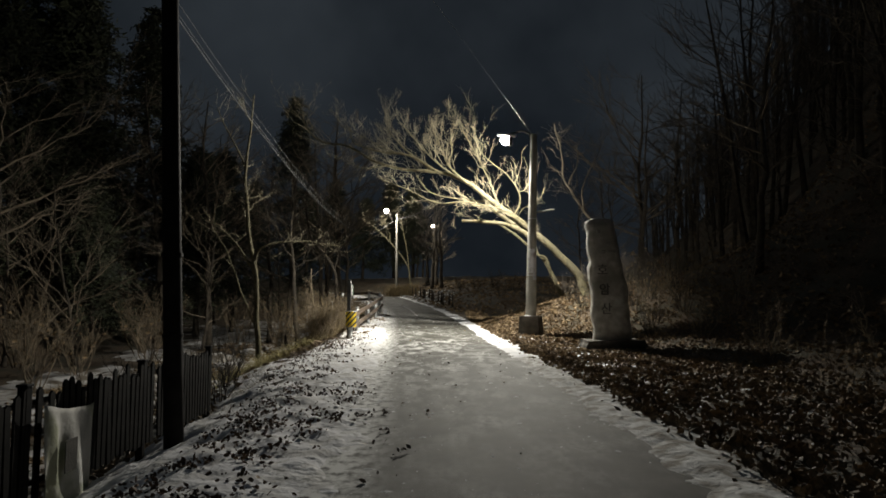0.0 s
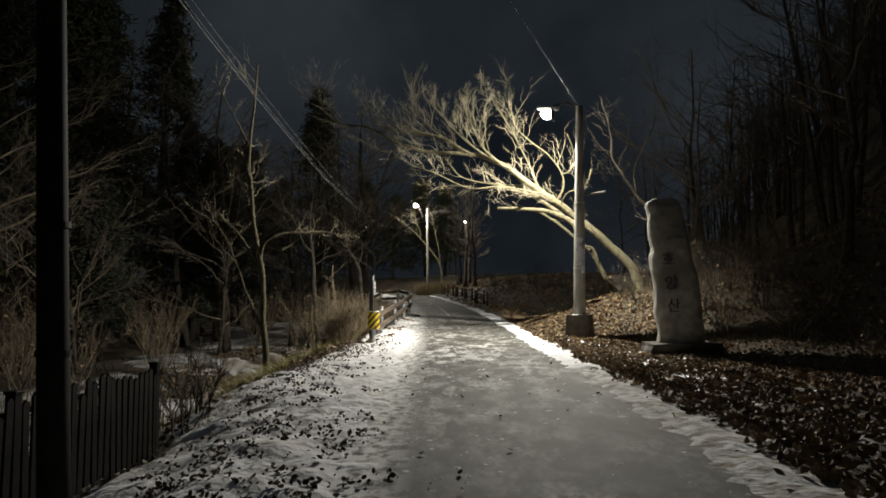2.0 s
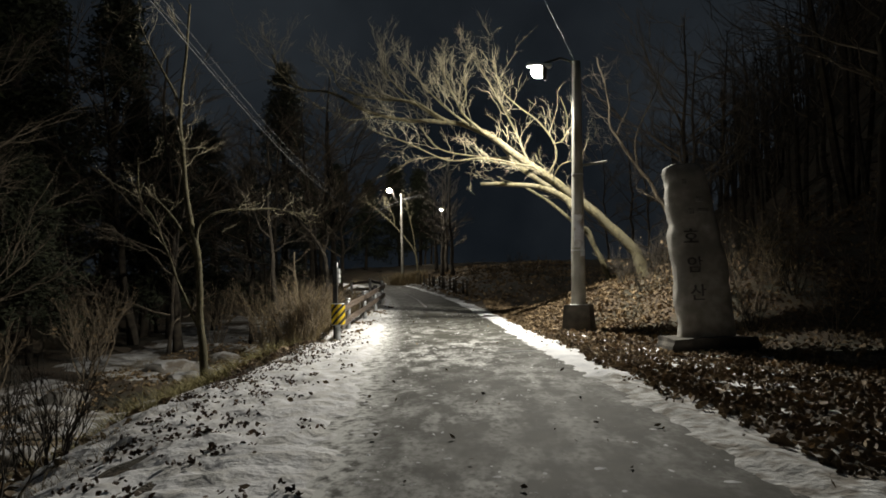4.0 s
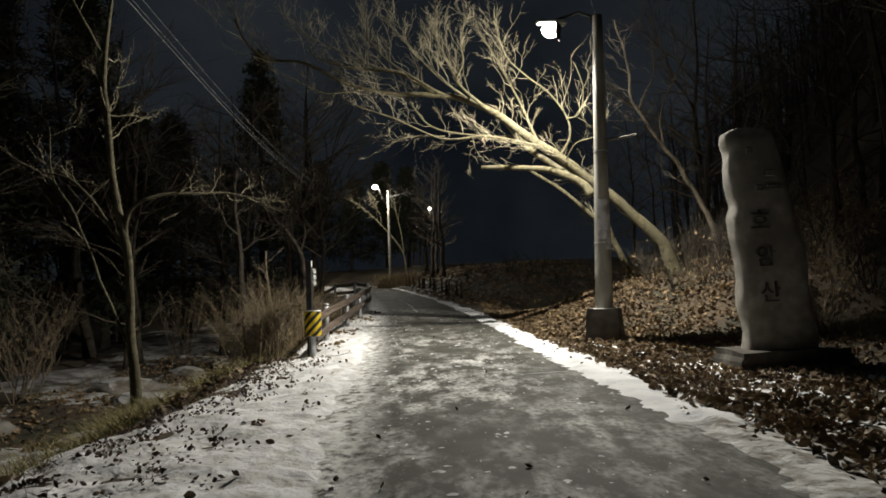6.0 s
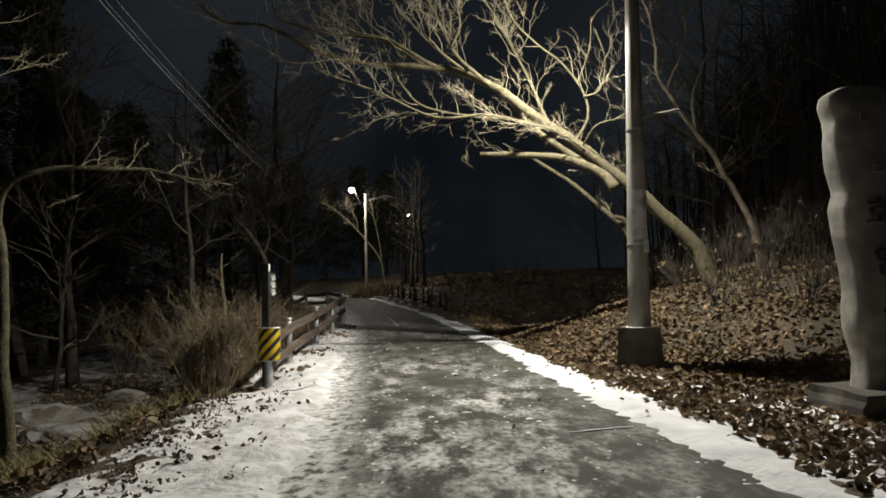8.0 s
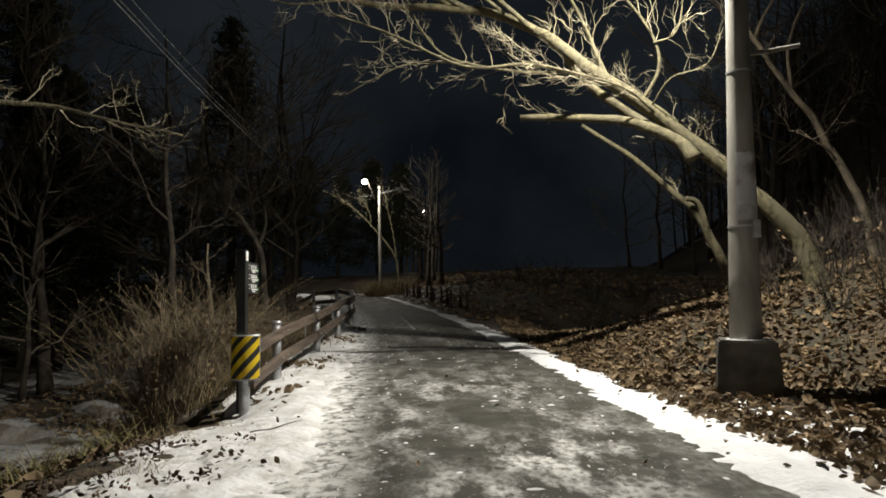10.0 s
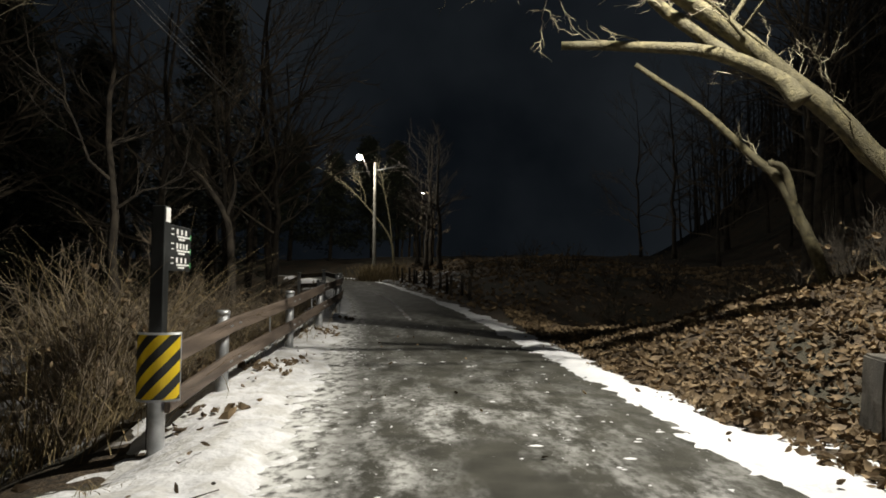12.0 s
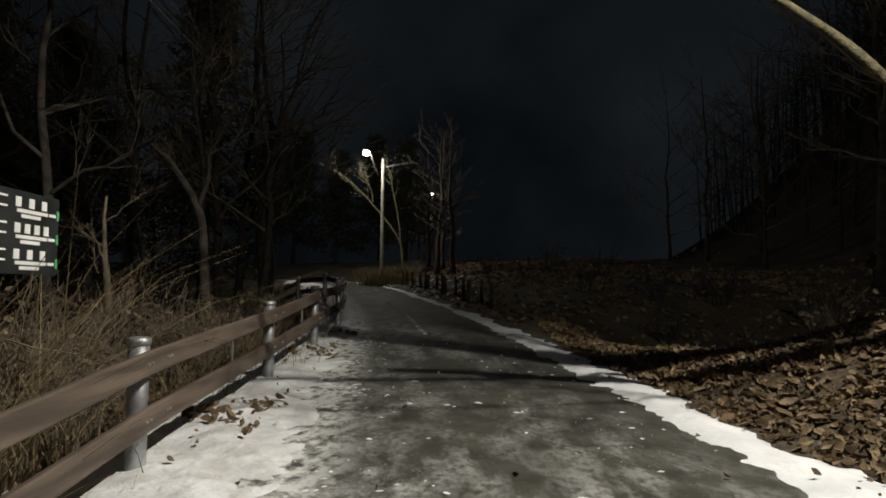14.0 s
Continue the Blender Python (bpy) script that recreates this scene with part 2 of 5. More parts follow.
def asphalt_with_frost():
    m = surf("frosted_asphalt", (0.042, 0.041, 0.034), (0.072, 0.070, 0.058), 3.0, 0.75, 0.5, 160, depth=0.006)
    n, l = m.node_tree.nodes, m.node_tree.links
    p = n["Principled BSDF"]
    base = p.inputs["Base Color"].links[0].from_socket
    tc = n.new("ShaderNodeTexCoord")

    def film(scale, stretch, lo, hi, top, detail=7.0):
        mp, no, ra = n.new("ShaderNodeMapping"), n.new("ShaderNodeTexNoise"), n.new("ShaderNodeMapRange")
        mp.inputs["Scale"].default_value = stretch
        no.inputs["Scale"].default_value, no.inputs["Detail"].default_value = scale, detail
        no.inputs["Roughness"].default_value = 0.62
        ra.inputs["From Min"].default_value, ra.inputs["From Max"].default_value, ra.inputs["To Max"].default_value = lo, hi, top
        l.new(tc.outputs["Object"], mp.inputs["Vector"])
        l.new(mp.outputs["Vector"], no.inputs["Vector"])
        l.new(no.outputs["Fac"], ra.inputs["Value"])
        return ra.outputs["Result"]

    wide = film(0.6, (1.25, 0.65, 1), 0.36, 0.60, 1.0, 5.0)
    patch = film(2.5, (1.15, 0.50, 1), 0.44, 0.58, 1.0, 12.0)
    fine = film(17.0, (1.0, 0.6, 1), 0.33, 0.56, 1.0, 6.0)
    grain = film(6.0, (1.0, 0.6, 1), 0.55, 0.70, 0.40, 5.0)
    speck = film(26.0, (1, 1, 1), 0.67, 0.71, 0.8, 2.0)

    def join(op, a, b):
        x = n.new("ShaderNodeMath")
        x.operation, x.use_clamp = op, True
        l.new(a, x.inputs[0])
        l.new(b, x.inputs[1])
        return x.outputs["Value"]

    fac = join("MAXIMUM", join("MULTIPLY", join("MULTIPLY", patch, fine), wide), join("MULTIPLY", join("MAXIMUM", speck, join("MULTIPLY", grain, fine)), wide))
    # the film thins out where the lane climbs
    sep, along = n.new("ShaderNodeSeparateXYZ"), n.new("ShaderNodeMapRange")
    along.inputs["From Min"].default_value, along.inputs["From Max"].default_value = 20, 27
    along.inputs["To Min"].default_value, along.inputs["To Max"].default_value = 1.0, 0.28
    l.new(tc.outputs["Object"], sep.inputs["Vector"])
    l.new(sep.outputs["Y"], along.inputs["Value"])
    fac = join("MULTIPLY", fac, along.outputs["Result"])
    # and towards the near end of the lane, from y 15 down to 5
    begin = n.new("ShaderNodeMapRange")
    begin.inputs["From Min"].default_value, begin.inputs["From Max"].default_value = 5, 15
    begin.inputs["To Min"].default_value, begin.inputs["To Max"].default_value = 0.22, 1.0
    l.new(sep.outputs["Y"], begin.inputs["Value"])
    fac = join("MULTIPLY", fac, begin.outputs["Result"])
    uv, uvs, edge = n.new("ShaderNodeUVMap"), n.new("ShaderNodeSeparateXYZ"), n.new("ShaderNodeMapRange")
    uv.uv_map = "across"
    edge.inputs["From Min"].default_value, edge.inputs["From Max"].default_value = 0.09, 0.23
    edge.inputs["To Min"].default_value, edge.inputs["To Max"].default_value = 1.0, 0.0
    l.new(uv.outputs["UV"], uvs.inputs["Vector"])
    l.new(uvs.outputs["X"], edge.inputs["Value"])
    off = n.new("ShaderNodeMapRange")
    off.inputs["From Min"].default_value, off.inputs["From Max"].default_value = 0.60, 0.92
    off.inputs["To Min"].default_value, off.inputs["To Max"].default_value = 1.0, 0.45
    l.new(uvs.outputs["X"], off.inputs["Value"])
    fac = join("MULTIPLY", fac, off.outputs["Result"])
    thick = film(8.0, (1.0, 0.7, 1), 0.38, 0.56, 1.15, 12.0)
    fac = join("MAXIMUM", fac, join("MULTIPLY", edge.outputs["Result"], thick))
    mx = n.new("ShaderNodeMix")
    mx.data_type = "RGBA"
    l.new(fac, mx.inputs["Factor"])
    l.new(base, mx.inputs["A"])
    mx.inputs["B"].default_value = (0.68, 0.68, 0.66, 1)
    p.inputs["Specular IOR Level"].default_value = 0.12
    l.new(mx.outputs["Result"], p.inputs["Base Color"])
    return m


M_ice = surf("dirty_stream_ice", (0.30, 0.30, 0.30), (0.62, 0.62, 0.62), 1.7, 0.5, 0.8, 12, third=(0.14, 0.12, 0.095), mixscale=1.6, depth=0.05)
M_asphalt = asphalt_with_frost()
for m in (M_snow, M_snow_dirty, M_snow_thin, M_sheet):
    m.node_tree.nodes["Principled BSDF"].inputs["Specular IOR Level"].default_value = 0.04
    m.node_tree.nodes["Principled BSDF"].inputs["Roughness"].default_value = 0.9
for m in (M_dark_pole, M_iron):
    m.node_tree.nodes["Principled BSDF"].inputs["Specular IOR Level"].default_value = 0.08

# ---- the lie of the land ----
ROAD = np.array([(1.6, -30), (1.15, -10), (0.75, 0), (0.5, 4.4), (0.38, 9), (0.10, 14), (-0.09, 17.4), (-0.40, 22), (-0.52, 25), (-0.80, 28.4), (-1.05, 31.2), (-1.38, 35),
                 (-2.15, 40.5), (-3.1, 45), (-4.1, 50), (-5.2, 54.5), (-6.6, 58), (-8.8, 61.3), (-12, 64), (-17, 66), (-25, 67.5), (-60, 69)], dtype=float)


def fine_line(line, step=0.5):
    seg = np.linalg.norm(np.diff(line, axis=0), axis=1)
    s = np.concatenate([[0], np.cumsum(seg)])
    t = np.arange(0, s[-1], step)
    out = np.stack([np.interp(t, s, line[:, k]) for k in (0, 1)], 1)
    k = np.ones(9) / 9
    pad = np.pad(out, ((4, 4), (0, 0)), mode="edge")
    sm = np.stack([np.convolve(pad[:, i], k, mode="valid") for i in (0, 1)], 1)
    sm[:5], sm[-5:] = out[:5], out[-5:]
    return sm


LINE = fine_line(ROAD)
TANG = np.gradient(LINE, axis=0)
TANG /= np.linalg.norm(TANG, axis=1)[:, None]


def road_height(y):
    return 0.1 * np.log1p(np.exp((np.minimum(y, 62) - 27) / 2))


def road_coords(x, y):
    """The place along the road (its own y) and the distance to the right of its middle."""
    x, y = np.atleast_1d(np.asarray(x, float)), np.atleast_1d(np.asarray(y, float))
    best = np.empty(x.shape, int)
    for i in range(0, x.size, 4000):
        dx = x.ravel()[i:i + 4000, None] - LINE[None, :, 0]
        dy = y.ravel()[i:i + 4000, None] - LINE[None, :, 1]
        best.ravel()[i:i + 4000] = np.argmin(dx * dx + dy * dy, axis=1)
    rx, ry = x - LINE[best, 0], y - LINE[best, 1]
    tx, ty = TANG[best, 0], TANG[best, 1]
    along = LINE[best, 1] + np.clip(rx * tx + ry * ty, -0.5, 0.5) * ty
    d = rx * ty - ry * tx
    far = np.hypot(rx, ry)
    d = np.where(np.abs(d) < far * 0.9, np.copysign(far, d), d)
    return along, d


def half_width(a):
    return np.interp(a, [4, 9, 14, 22, 25, 29, 34, 40, 60], [1.27, 1.36, 1.47, 1.60, 1.74, 1.72, 1.55, 1.45, 1.4])


def left_edge(a):
    return np.interp(a, [0, 7, 9, 12, 14, 18, 22, 25, 29, 35, 40, 50], [-2.0, -2.1, -2.35, -2.7, -2.9, -2.95, -2.9, -2.95, -2.75, -2.35, -2.2, -2.3])


def right_foot(a):
    return np.interp(a, [0, 14, 18, 22.8, 24.5, 26.5, 31, 35, 60], [7.5, 6.6, 6.0, 4.1, 3.1, 2.6, 2.5, 2.3, 2.2])


def wave(x, y, s, seed=0.0):
    """Cheap smooth noise from crossed sines."""
    return (np.sin(x * s + 1.3 * np.sin(y * s * 0.7 + seed)) + np.sin(y * s * 1.13 + 1.7 * np.sin(x * s * 0.61 + seed * 2.1)) + np.sin((x + y) * s * 0.77 + seed)) / 3


def land(x, y):
    a, d = road_coords(x, y)
    z = road_height(a)
    u = np.maximum(left_edge(a) - d, 0)
    k = np.clip(u / 4.2, 0, 1)
    z = z - (1.55 + 0.5 * road_height(a)) * k * k * (3 - 2 * k)
    z = z + 40 * np.tanh(np.maximum(u - 15, 0) / 40) * (1 - 0.75 * np.clip((y - 42) / 30, 0, 1)) * (1 + 0.15 * wave(x, y, 0.11, 2.0))
    v = np.maximum(d - right_foot(a), 0)
    steep = np.interp(a, [0, 16, 21, 25, 27.5, 32, 60], [0.10, 0.14, 0.40, 0.72, 0.55, 0.34, 0.34])
    crest = np.interp(a, [0, 16, 22, 26, 28, 32, 44, 60], [1.2, 1.4, 2.2, 2.6, 2.2, 1.1, 1.3, 2.0])
    z = z + crest * (1 - np.exp(-steep * (np.sqrt(v * v + 0.16) - 0.4) / crest))
    z = z - 0.20 * np.clip((d - half_width(a) - 0.6) / 1.3, 0, 1) * np.clip((22.3 - a) / 1.8, 0, 1)
    climb = np.clip((x - 6.5 - 0.2 * np.maximum(y - 20, 0)) / (13 + 0.50 * np.maximum(y - 20, 0)), 0, 1)
    z = z + 0.95 * 46 * np.tanh(np.maximum(v - 5, 0) / 46) * climb * climb * (3 - 2 * climb) * (1 + 0.18 * wave(x, y, 0.09, 1.0))
    z = z - 0.27 * np.exp(-((y - 22.9) / 1.3) ** 2) * np.clip((-2.2 - d) / 0.7, 0, 1)
    z = z - 1.6 * np.exp(-((y - 34.2) / 4.0) ** 2) * np.clip((v - 0.5) / 2.2, 0, 1) + 0.22 * np.exp(-((y - 28.3) / 1.0) ** 2 - ((x - 4.0) / 1.4) ** 2)
    rough = np.clip(np.maximum(u, v) / 1.2, 0, 1)
    z = z + rough * ((0.10 + 0.06 * (d > 0)) * wave(x, y, 1.1, 0.4) + 0.05 * wave(x, y, 3.1, 1.9)) + 0.012 * wave(x, y, 5.3, 0.7) * np.clip((np.abs(d) - half_width(a)) / 0.3, 0, 1)
    return z - 0.03 * (np.abs(d) < half_width(a) + 0.1)


def ground_at(x, y):
    return float(land(x, y)[0])


def sheet(xs, ys, height, keep=None):
    X, Y = np.meshgrid(xs, ys)
    Z = height(X.ravel(), Y.ravel()).reshape(X.shape)
    w = len(xs)
    s = Shape()
    s.v = list(zip(X.ravel().tolist(), Y.ravel().tolist(), Z.ravel().tolist()))
    for j in range(len(ys) - 1):
        for i in range(w - 1):
            if keep is None or keep[j, i]:
                s.f.append((j * w + i, j * w + i + 1, (j + 1) * w + i + 1, (j + 1) * w + i))
    return s


def spaced(*runs):
    out = []
    for lo, hi, step in runs:
        out += list(np.arange(lo, hi - 1e-6, step))
    return np.array(out + [runs[-1][1]])


gx = spaced((-400, -60, 40), (-60, -20, 2.0), (-20, -9, 0.6), (-9, 9, 0.2), (9, 22, 0.7), (22, 60, 2.5), (60, 400, 40))
gy = spaced((-200, -20, 20), (-20, 0, 1.5), (0, 40, 0.25), (40, 75, 0.5), (75, 120, 3), (120, 500, 40))
part("ground", sheet(gx, gy, land), M_soil, None, "brown leaf-strewn soil of a wooded valley", True)
tagged(bpy.data.objects["ground"], category="ground", kind="structure")


def ribbon(lo, hi, height, a0, a1, across, step=0.5):
    """A strip along the road between two offsets of its middle, at a height above it."""
    s = Shape()
    rows = [i for i in range(len(LINE)) if a0 <= LINE[i, 1] <= a1]
    for i in rows:
        nx, ny = TANG[i, 1], -TANG[i, 0]
        a = LINE[i, 1]
        for j in range(across + 1):
            d = lo(a) + (hi(a) - lo(a)) * j / across
            x, y = LINE[i, 0] + nx * d, LINE[i, 1] + ny * d
            s.v.append((x, y, float(road_height(a)) + height(x, y, d, a)))
    w = across + 1
    s.f = [(r * w + j, r * w + j + 1, (r + 1) * w + j + 1, (r + 1) * w + j) for r in range(len(rows) - 1) for j in range(across)]
    return s


road = part("road", ribbon(lambda a: -half_width(a) - 0.25, lambda a: half_width(a) + 0.1, lambda x, y, d, a: 0.012 - 0.004 * d * d, -30, 69, 10), M_asphalt, None, "narrow grey asphalt lane with a patchy film of frost", True)
tagged(road, category="road", kind="structure")
across = road.data.uv_layers.new(name="across")
for loop in road.data.loops:
    across.data[loop.index].uv = ((loop.vertex_index % 11) / 10, 0.0)


def snow_bank(name, x0, x1, y0, y1, step, depth_of, material, label):
    xs, ys = np.arange(x0, x1, step), np.arange(y0, y1, step * 1.3)
    X, Y = np.meshgrid(xs, ys)
    a, d = road_coords(X.ravel(), Y.ravel())
    base = land(X.ravel(), Y.ravel())
    base = np.where(np.abs(d) < half_width(a) + 0.1, road_height(a) + 0.008 - 0.004 * d * d, base)
    h = depth_of(X.ravel(), Y.ravel(), a, d)
    show = (h > -0.012).reshape(X.shape)
    keep = show[:-1, :-1] | show[1:, :-1] | show[:-1, 1:] | show[1:, 1:]
    z = base + np.maximum(h, -0.02)
    idx = -np.ones(X.size, int)
    quads = []
    w = len(xs)
    for j, i in zip(*np.nonzero(keep)):
        quads.append((j * w + i, j * w + i + 1, (j + 1) * w + i + 1, (j + 1) * w + i))
    used = sorted({k for q in quads for k in q})
    idx[used] = range(len(used))
    s = Shape()
    s.v = [(float(X.ravel()[k]), float(Y.ravel()[k]), float(z[k])) for k in used]
    s.f = [tuple(int(idx[k]) for k in q) for q in quads]
    ob = part(name, s, material, None, label, True)
    return tagged(ob, category="snow", kind="structure")


def rough_noise(x, y, s, seed=0.0):
    return np.array([noise.noise((a * s, b * s, seed)) for a, b in zip(np.ravel(x).tolist(), np.ravel(y).tolist())])


def lumps(x, y):
    return 0.35 * wave(x, y, 2.3, 3.0) + 0.8 * rough_noise(x, y, 2.2, 1.0) + 0.75 * rough_noise(x, y, 5.5, 5.0) + 0.35 * rough_noise(x, y, 7.5, 2.0)


def left_snow(x, y, a, d):
    inner = (-half_width(a) + 0.10 * wave(x, y, 1.3, 2) + 0.08 * wave(x, y, 5.0, 1.2) + 0.20 * rough_noise(x, y, 4.0, 0.2) + 0.12 * rough_noise(x, y, 11.0, 3.2)) - d
    outer = d - (left_edge(a) - 0.42 - 1.5 * np.clip((17 - a) / 3, 0, 1) + 0.25 * wave(x, y, 1.7, 6))
    t = np.minimum(np.minimum(inner * 0.16, outer * 0.10), 0.045)
    thin = np.clip((left_edge(a) + 1.25 - d) / 1.2, 0, 1) * np.clip((23.5 - y) / 3, 0.25, 1)
    return t + 0.032 * lumps(x, y) - thin * (0.022 - 0.016 * np.clip((18 - a) / 3, 0, 1) + 0.03 * wave(x, y, 4.3, 0.3) + 0.05 * rough_noise(x, y, 4.0, 1.3))


def right_snow(x, y, a, d):
    inner = d - (half_width(a) + 0.05 * wave(x, y, 0.9, 4) + 0.02 * wave(x, y, 6.0, 2.2) + 0.06 * rough_noise(x, y, 3.5, 4.2) + 0.07 * rough_noise(x, y, 12.0, 6.2))
    width = np.interp(a, [0, 8, 15, 20, 26, 31, 45, 60], [0.62, 0.70, 0.62, 0.72, 0.60, 0.62, 0.32, 0.32])
    outer = half_width(a) + width + 0.14 * wave(x, y, 2.1, 1) - d
    t = np.minimum(np.minimum(inner * 0.16, outer * 0.12), 0.05) + 0.027 * lumps(x, y)
    scatter = np.where((d > half_width(a) + width - 0.1) & (a < 23.0) & (d < np.minimum(right_foot(a) - 0.3, 6)), -0.006 + 0.02 * np.exp(-((y - 19) / 3.0) ** 2) + 0.045 * lumps(x + 7, y) - 0.008 * np.maximum(d - 3.0, 0) - 0.003 * np.maximum(12 - y, 0), -1)
    return np.maximum(t, scatter)


def valley_snow(x, y, a, d):
    u = left_edge(a) - d
    return 0.02 + 0.10 * wave(x, y, 0.8, 2.5) + 0.05 * wave(x, y, 2.6, 0.2) + 0.05 * lumps(x, y) - 0.12 * (u < 1.6) - 0.20 * np.clip((u - 10.5) / 3, 0, 1.5) - 0.003 * np.maximum(11 - y, 0) - 0.02 * np.maximum(y - 52, 0)


snow_bank("snow_verge_left", -4.9, 0.3, 0.5, 34, 0.055, left_snow, M_snow_dirty, "trodden white snow along the lane with leaf litter")
snow_bank("snow_verge_left_far", -9.5, -1.0, 34, 60, 0.16, left_snow, M_snow, "thin white snow along the lane")
snow_bank("snow_verge_right", 0.2, 7.0, 14.5, 34, 0.06, right_snow, M_snow, "white snow strip along the lane edge")
snow_bank("snow_verge_right_near", 0.2, 7.0, 0.5, 14.56, 0.06, right_snow, M_snow_thin, "thin trampled grey snow along the lane edge")
snow_bank("snow_verge_right_far", -8, 3.0, 34, 62, 0.16, right_snow, M_snow, "white snow strip along the lane edge")
snow_bank("snow_valley", -24, -3.5, -10, 60, 0.24, valley_snow, M_ice, "patchy snow on the frozen stream bed")

snow_bank("snow_verge_left_start", -4.9, 1.2, -30, 0.45, 0.15, left_snow, M_snow_dirty, "trodden white snow along the lane with leaf litter")
snow_bank("snow_verge_right_start", 0.6, 7.5, -30, 0.45, 0.15, right_snow, M_snow_thin, "white snow strip along the lane edge")


# ---- street lamps ----
def tapered(bottom, top, r0, r1, n=20, rows=8):
    return Shape().tube([Vector(bottom).lerp(Vector(top), i / rows) for i in range(rows + 1)], [r0 + (r1 - r0) * i / rows for i in range(rows + 1)], n)


def ring(radius, z, tall, thick=0.012, n=24, x=0.0, y=0.0):
    s = Shape()
    v, f = [], []
    for q in range(n):
        a = 2 * math.pi * q / n
        for r, h in ((radius, z), (radius + thick, z), (radius + thick, z + tall), (radius, z + tall)):
            v.append((x + r * math.cos(a), y + r * math.sin(a), h))
    for q in range(n):
        for e in range(4):
            f.append((q * 4 + e, q * 4 + (e + 1) % 4, (q + 1) % n * 4 + (e + 1) % 4, (q + 1) % n * 4 + e))
    s.add(v, f)
    return s


def lantern_head(parent, at, tilt, lens_mat, size=1.0, bowl=(0.27, 0.17, 0.15), body=1.0):
    """A flat road lantern: housing, lens, at the end of its arm."""
    head = Shape()
    head.box((-0.34 * size * body, -0.15 * size * body, 0.0), (0.30 * size * body, 0.15 * size * body, 0.10 * size), bevel=0.035 * size)
    ob = part("lantern_housing", head, M_steel, parent, "grey metal lantern housing", True, at=Matrix.Translation(at) @ tilt)
    lens = Shape()
    bm = bmesh.new()
    bmesh.ops.create_uvsphere(bm, u_segments=20, v_segments=12, radius=1.0, matrix=Matrix.LocRotScale((-0.02 * size, 0, -0.7 * bowl[2] * size), None, [q * size for q in bowl]))
    bmesh.ops.delete(bm, geom=[v for v in bm.verts if v.co.z > 0.02 * size], context="VERTS")
    lens.take(bm)
    part("lens", lens, lens_mat, ob, "bright warm white drop lens", True).visible_shadow = False
    return ob


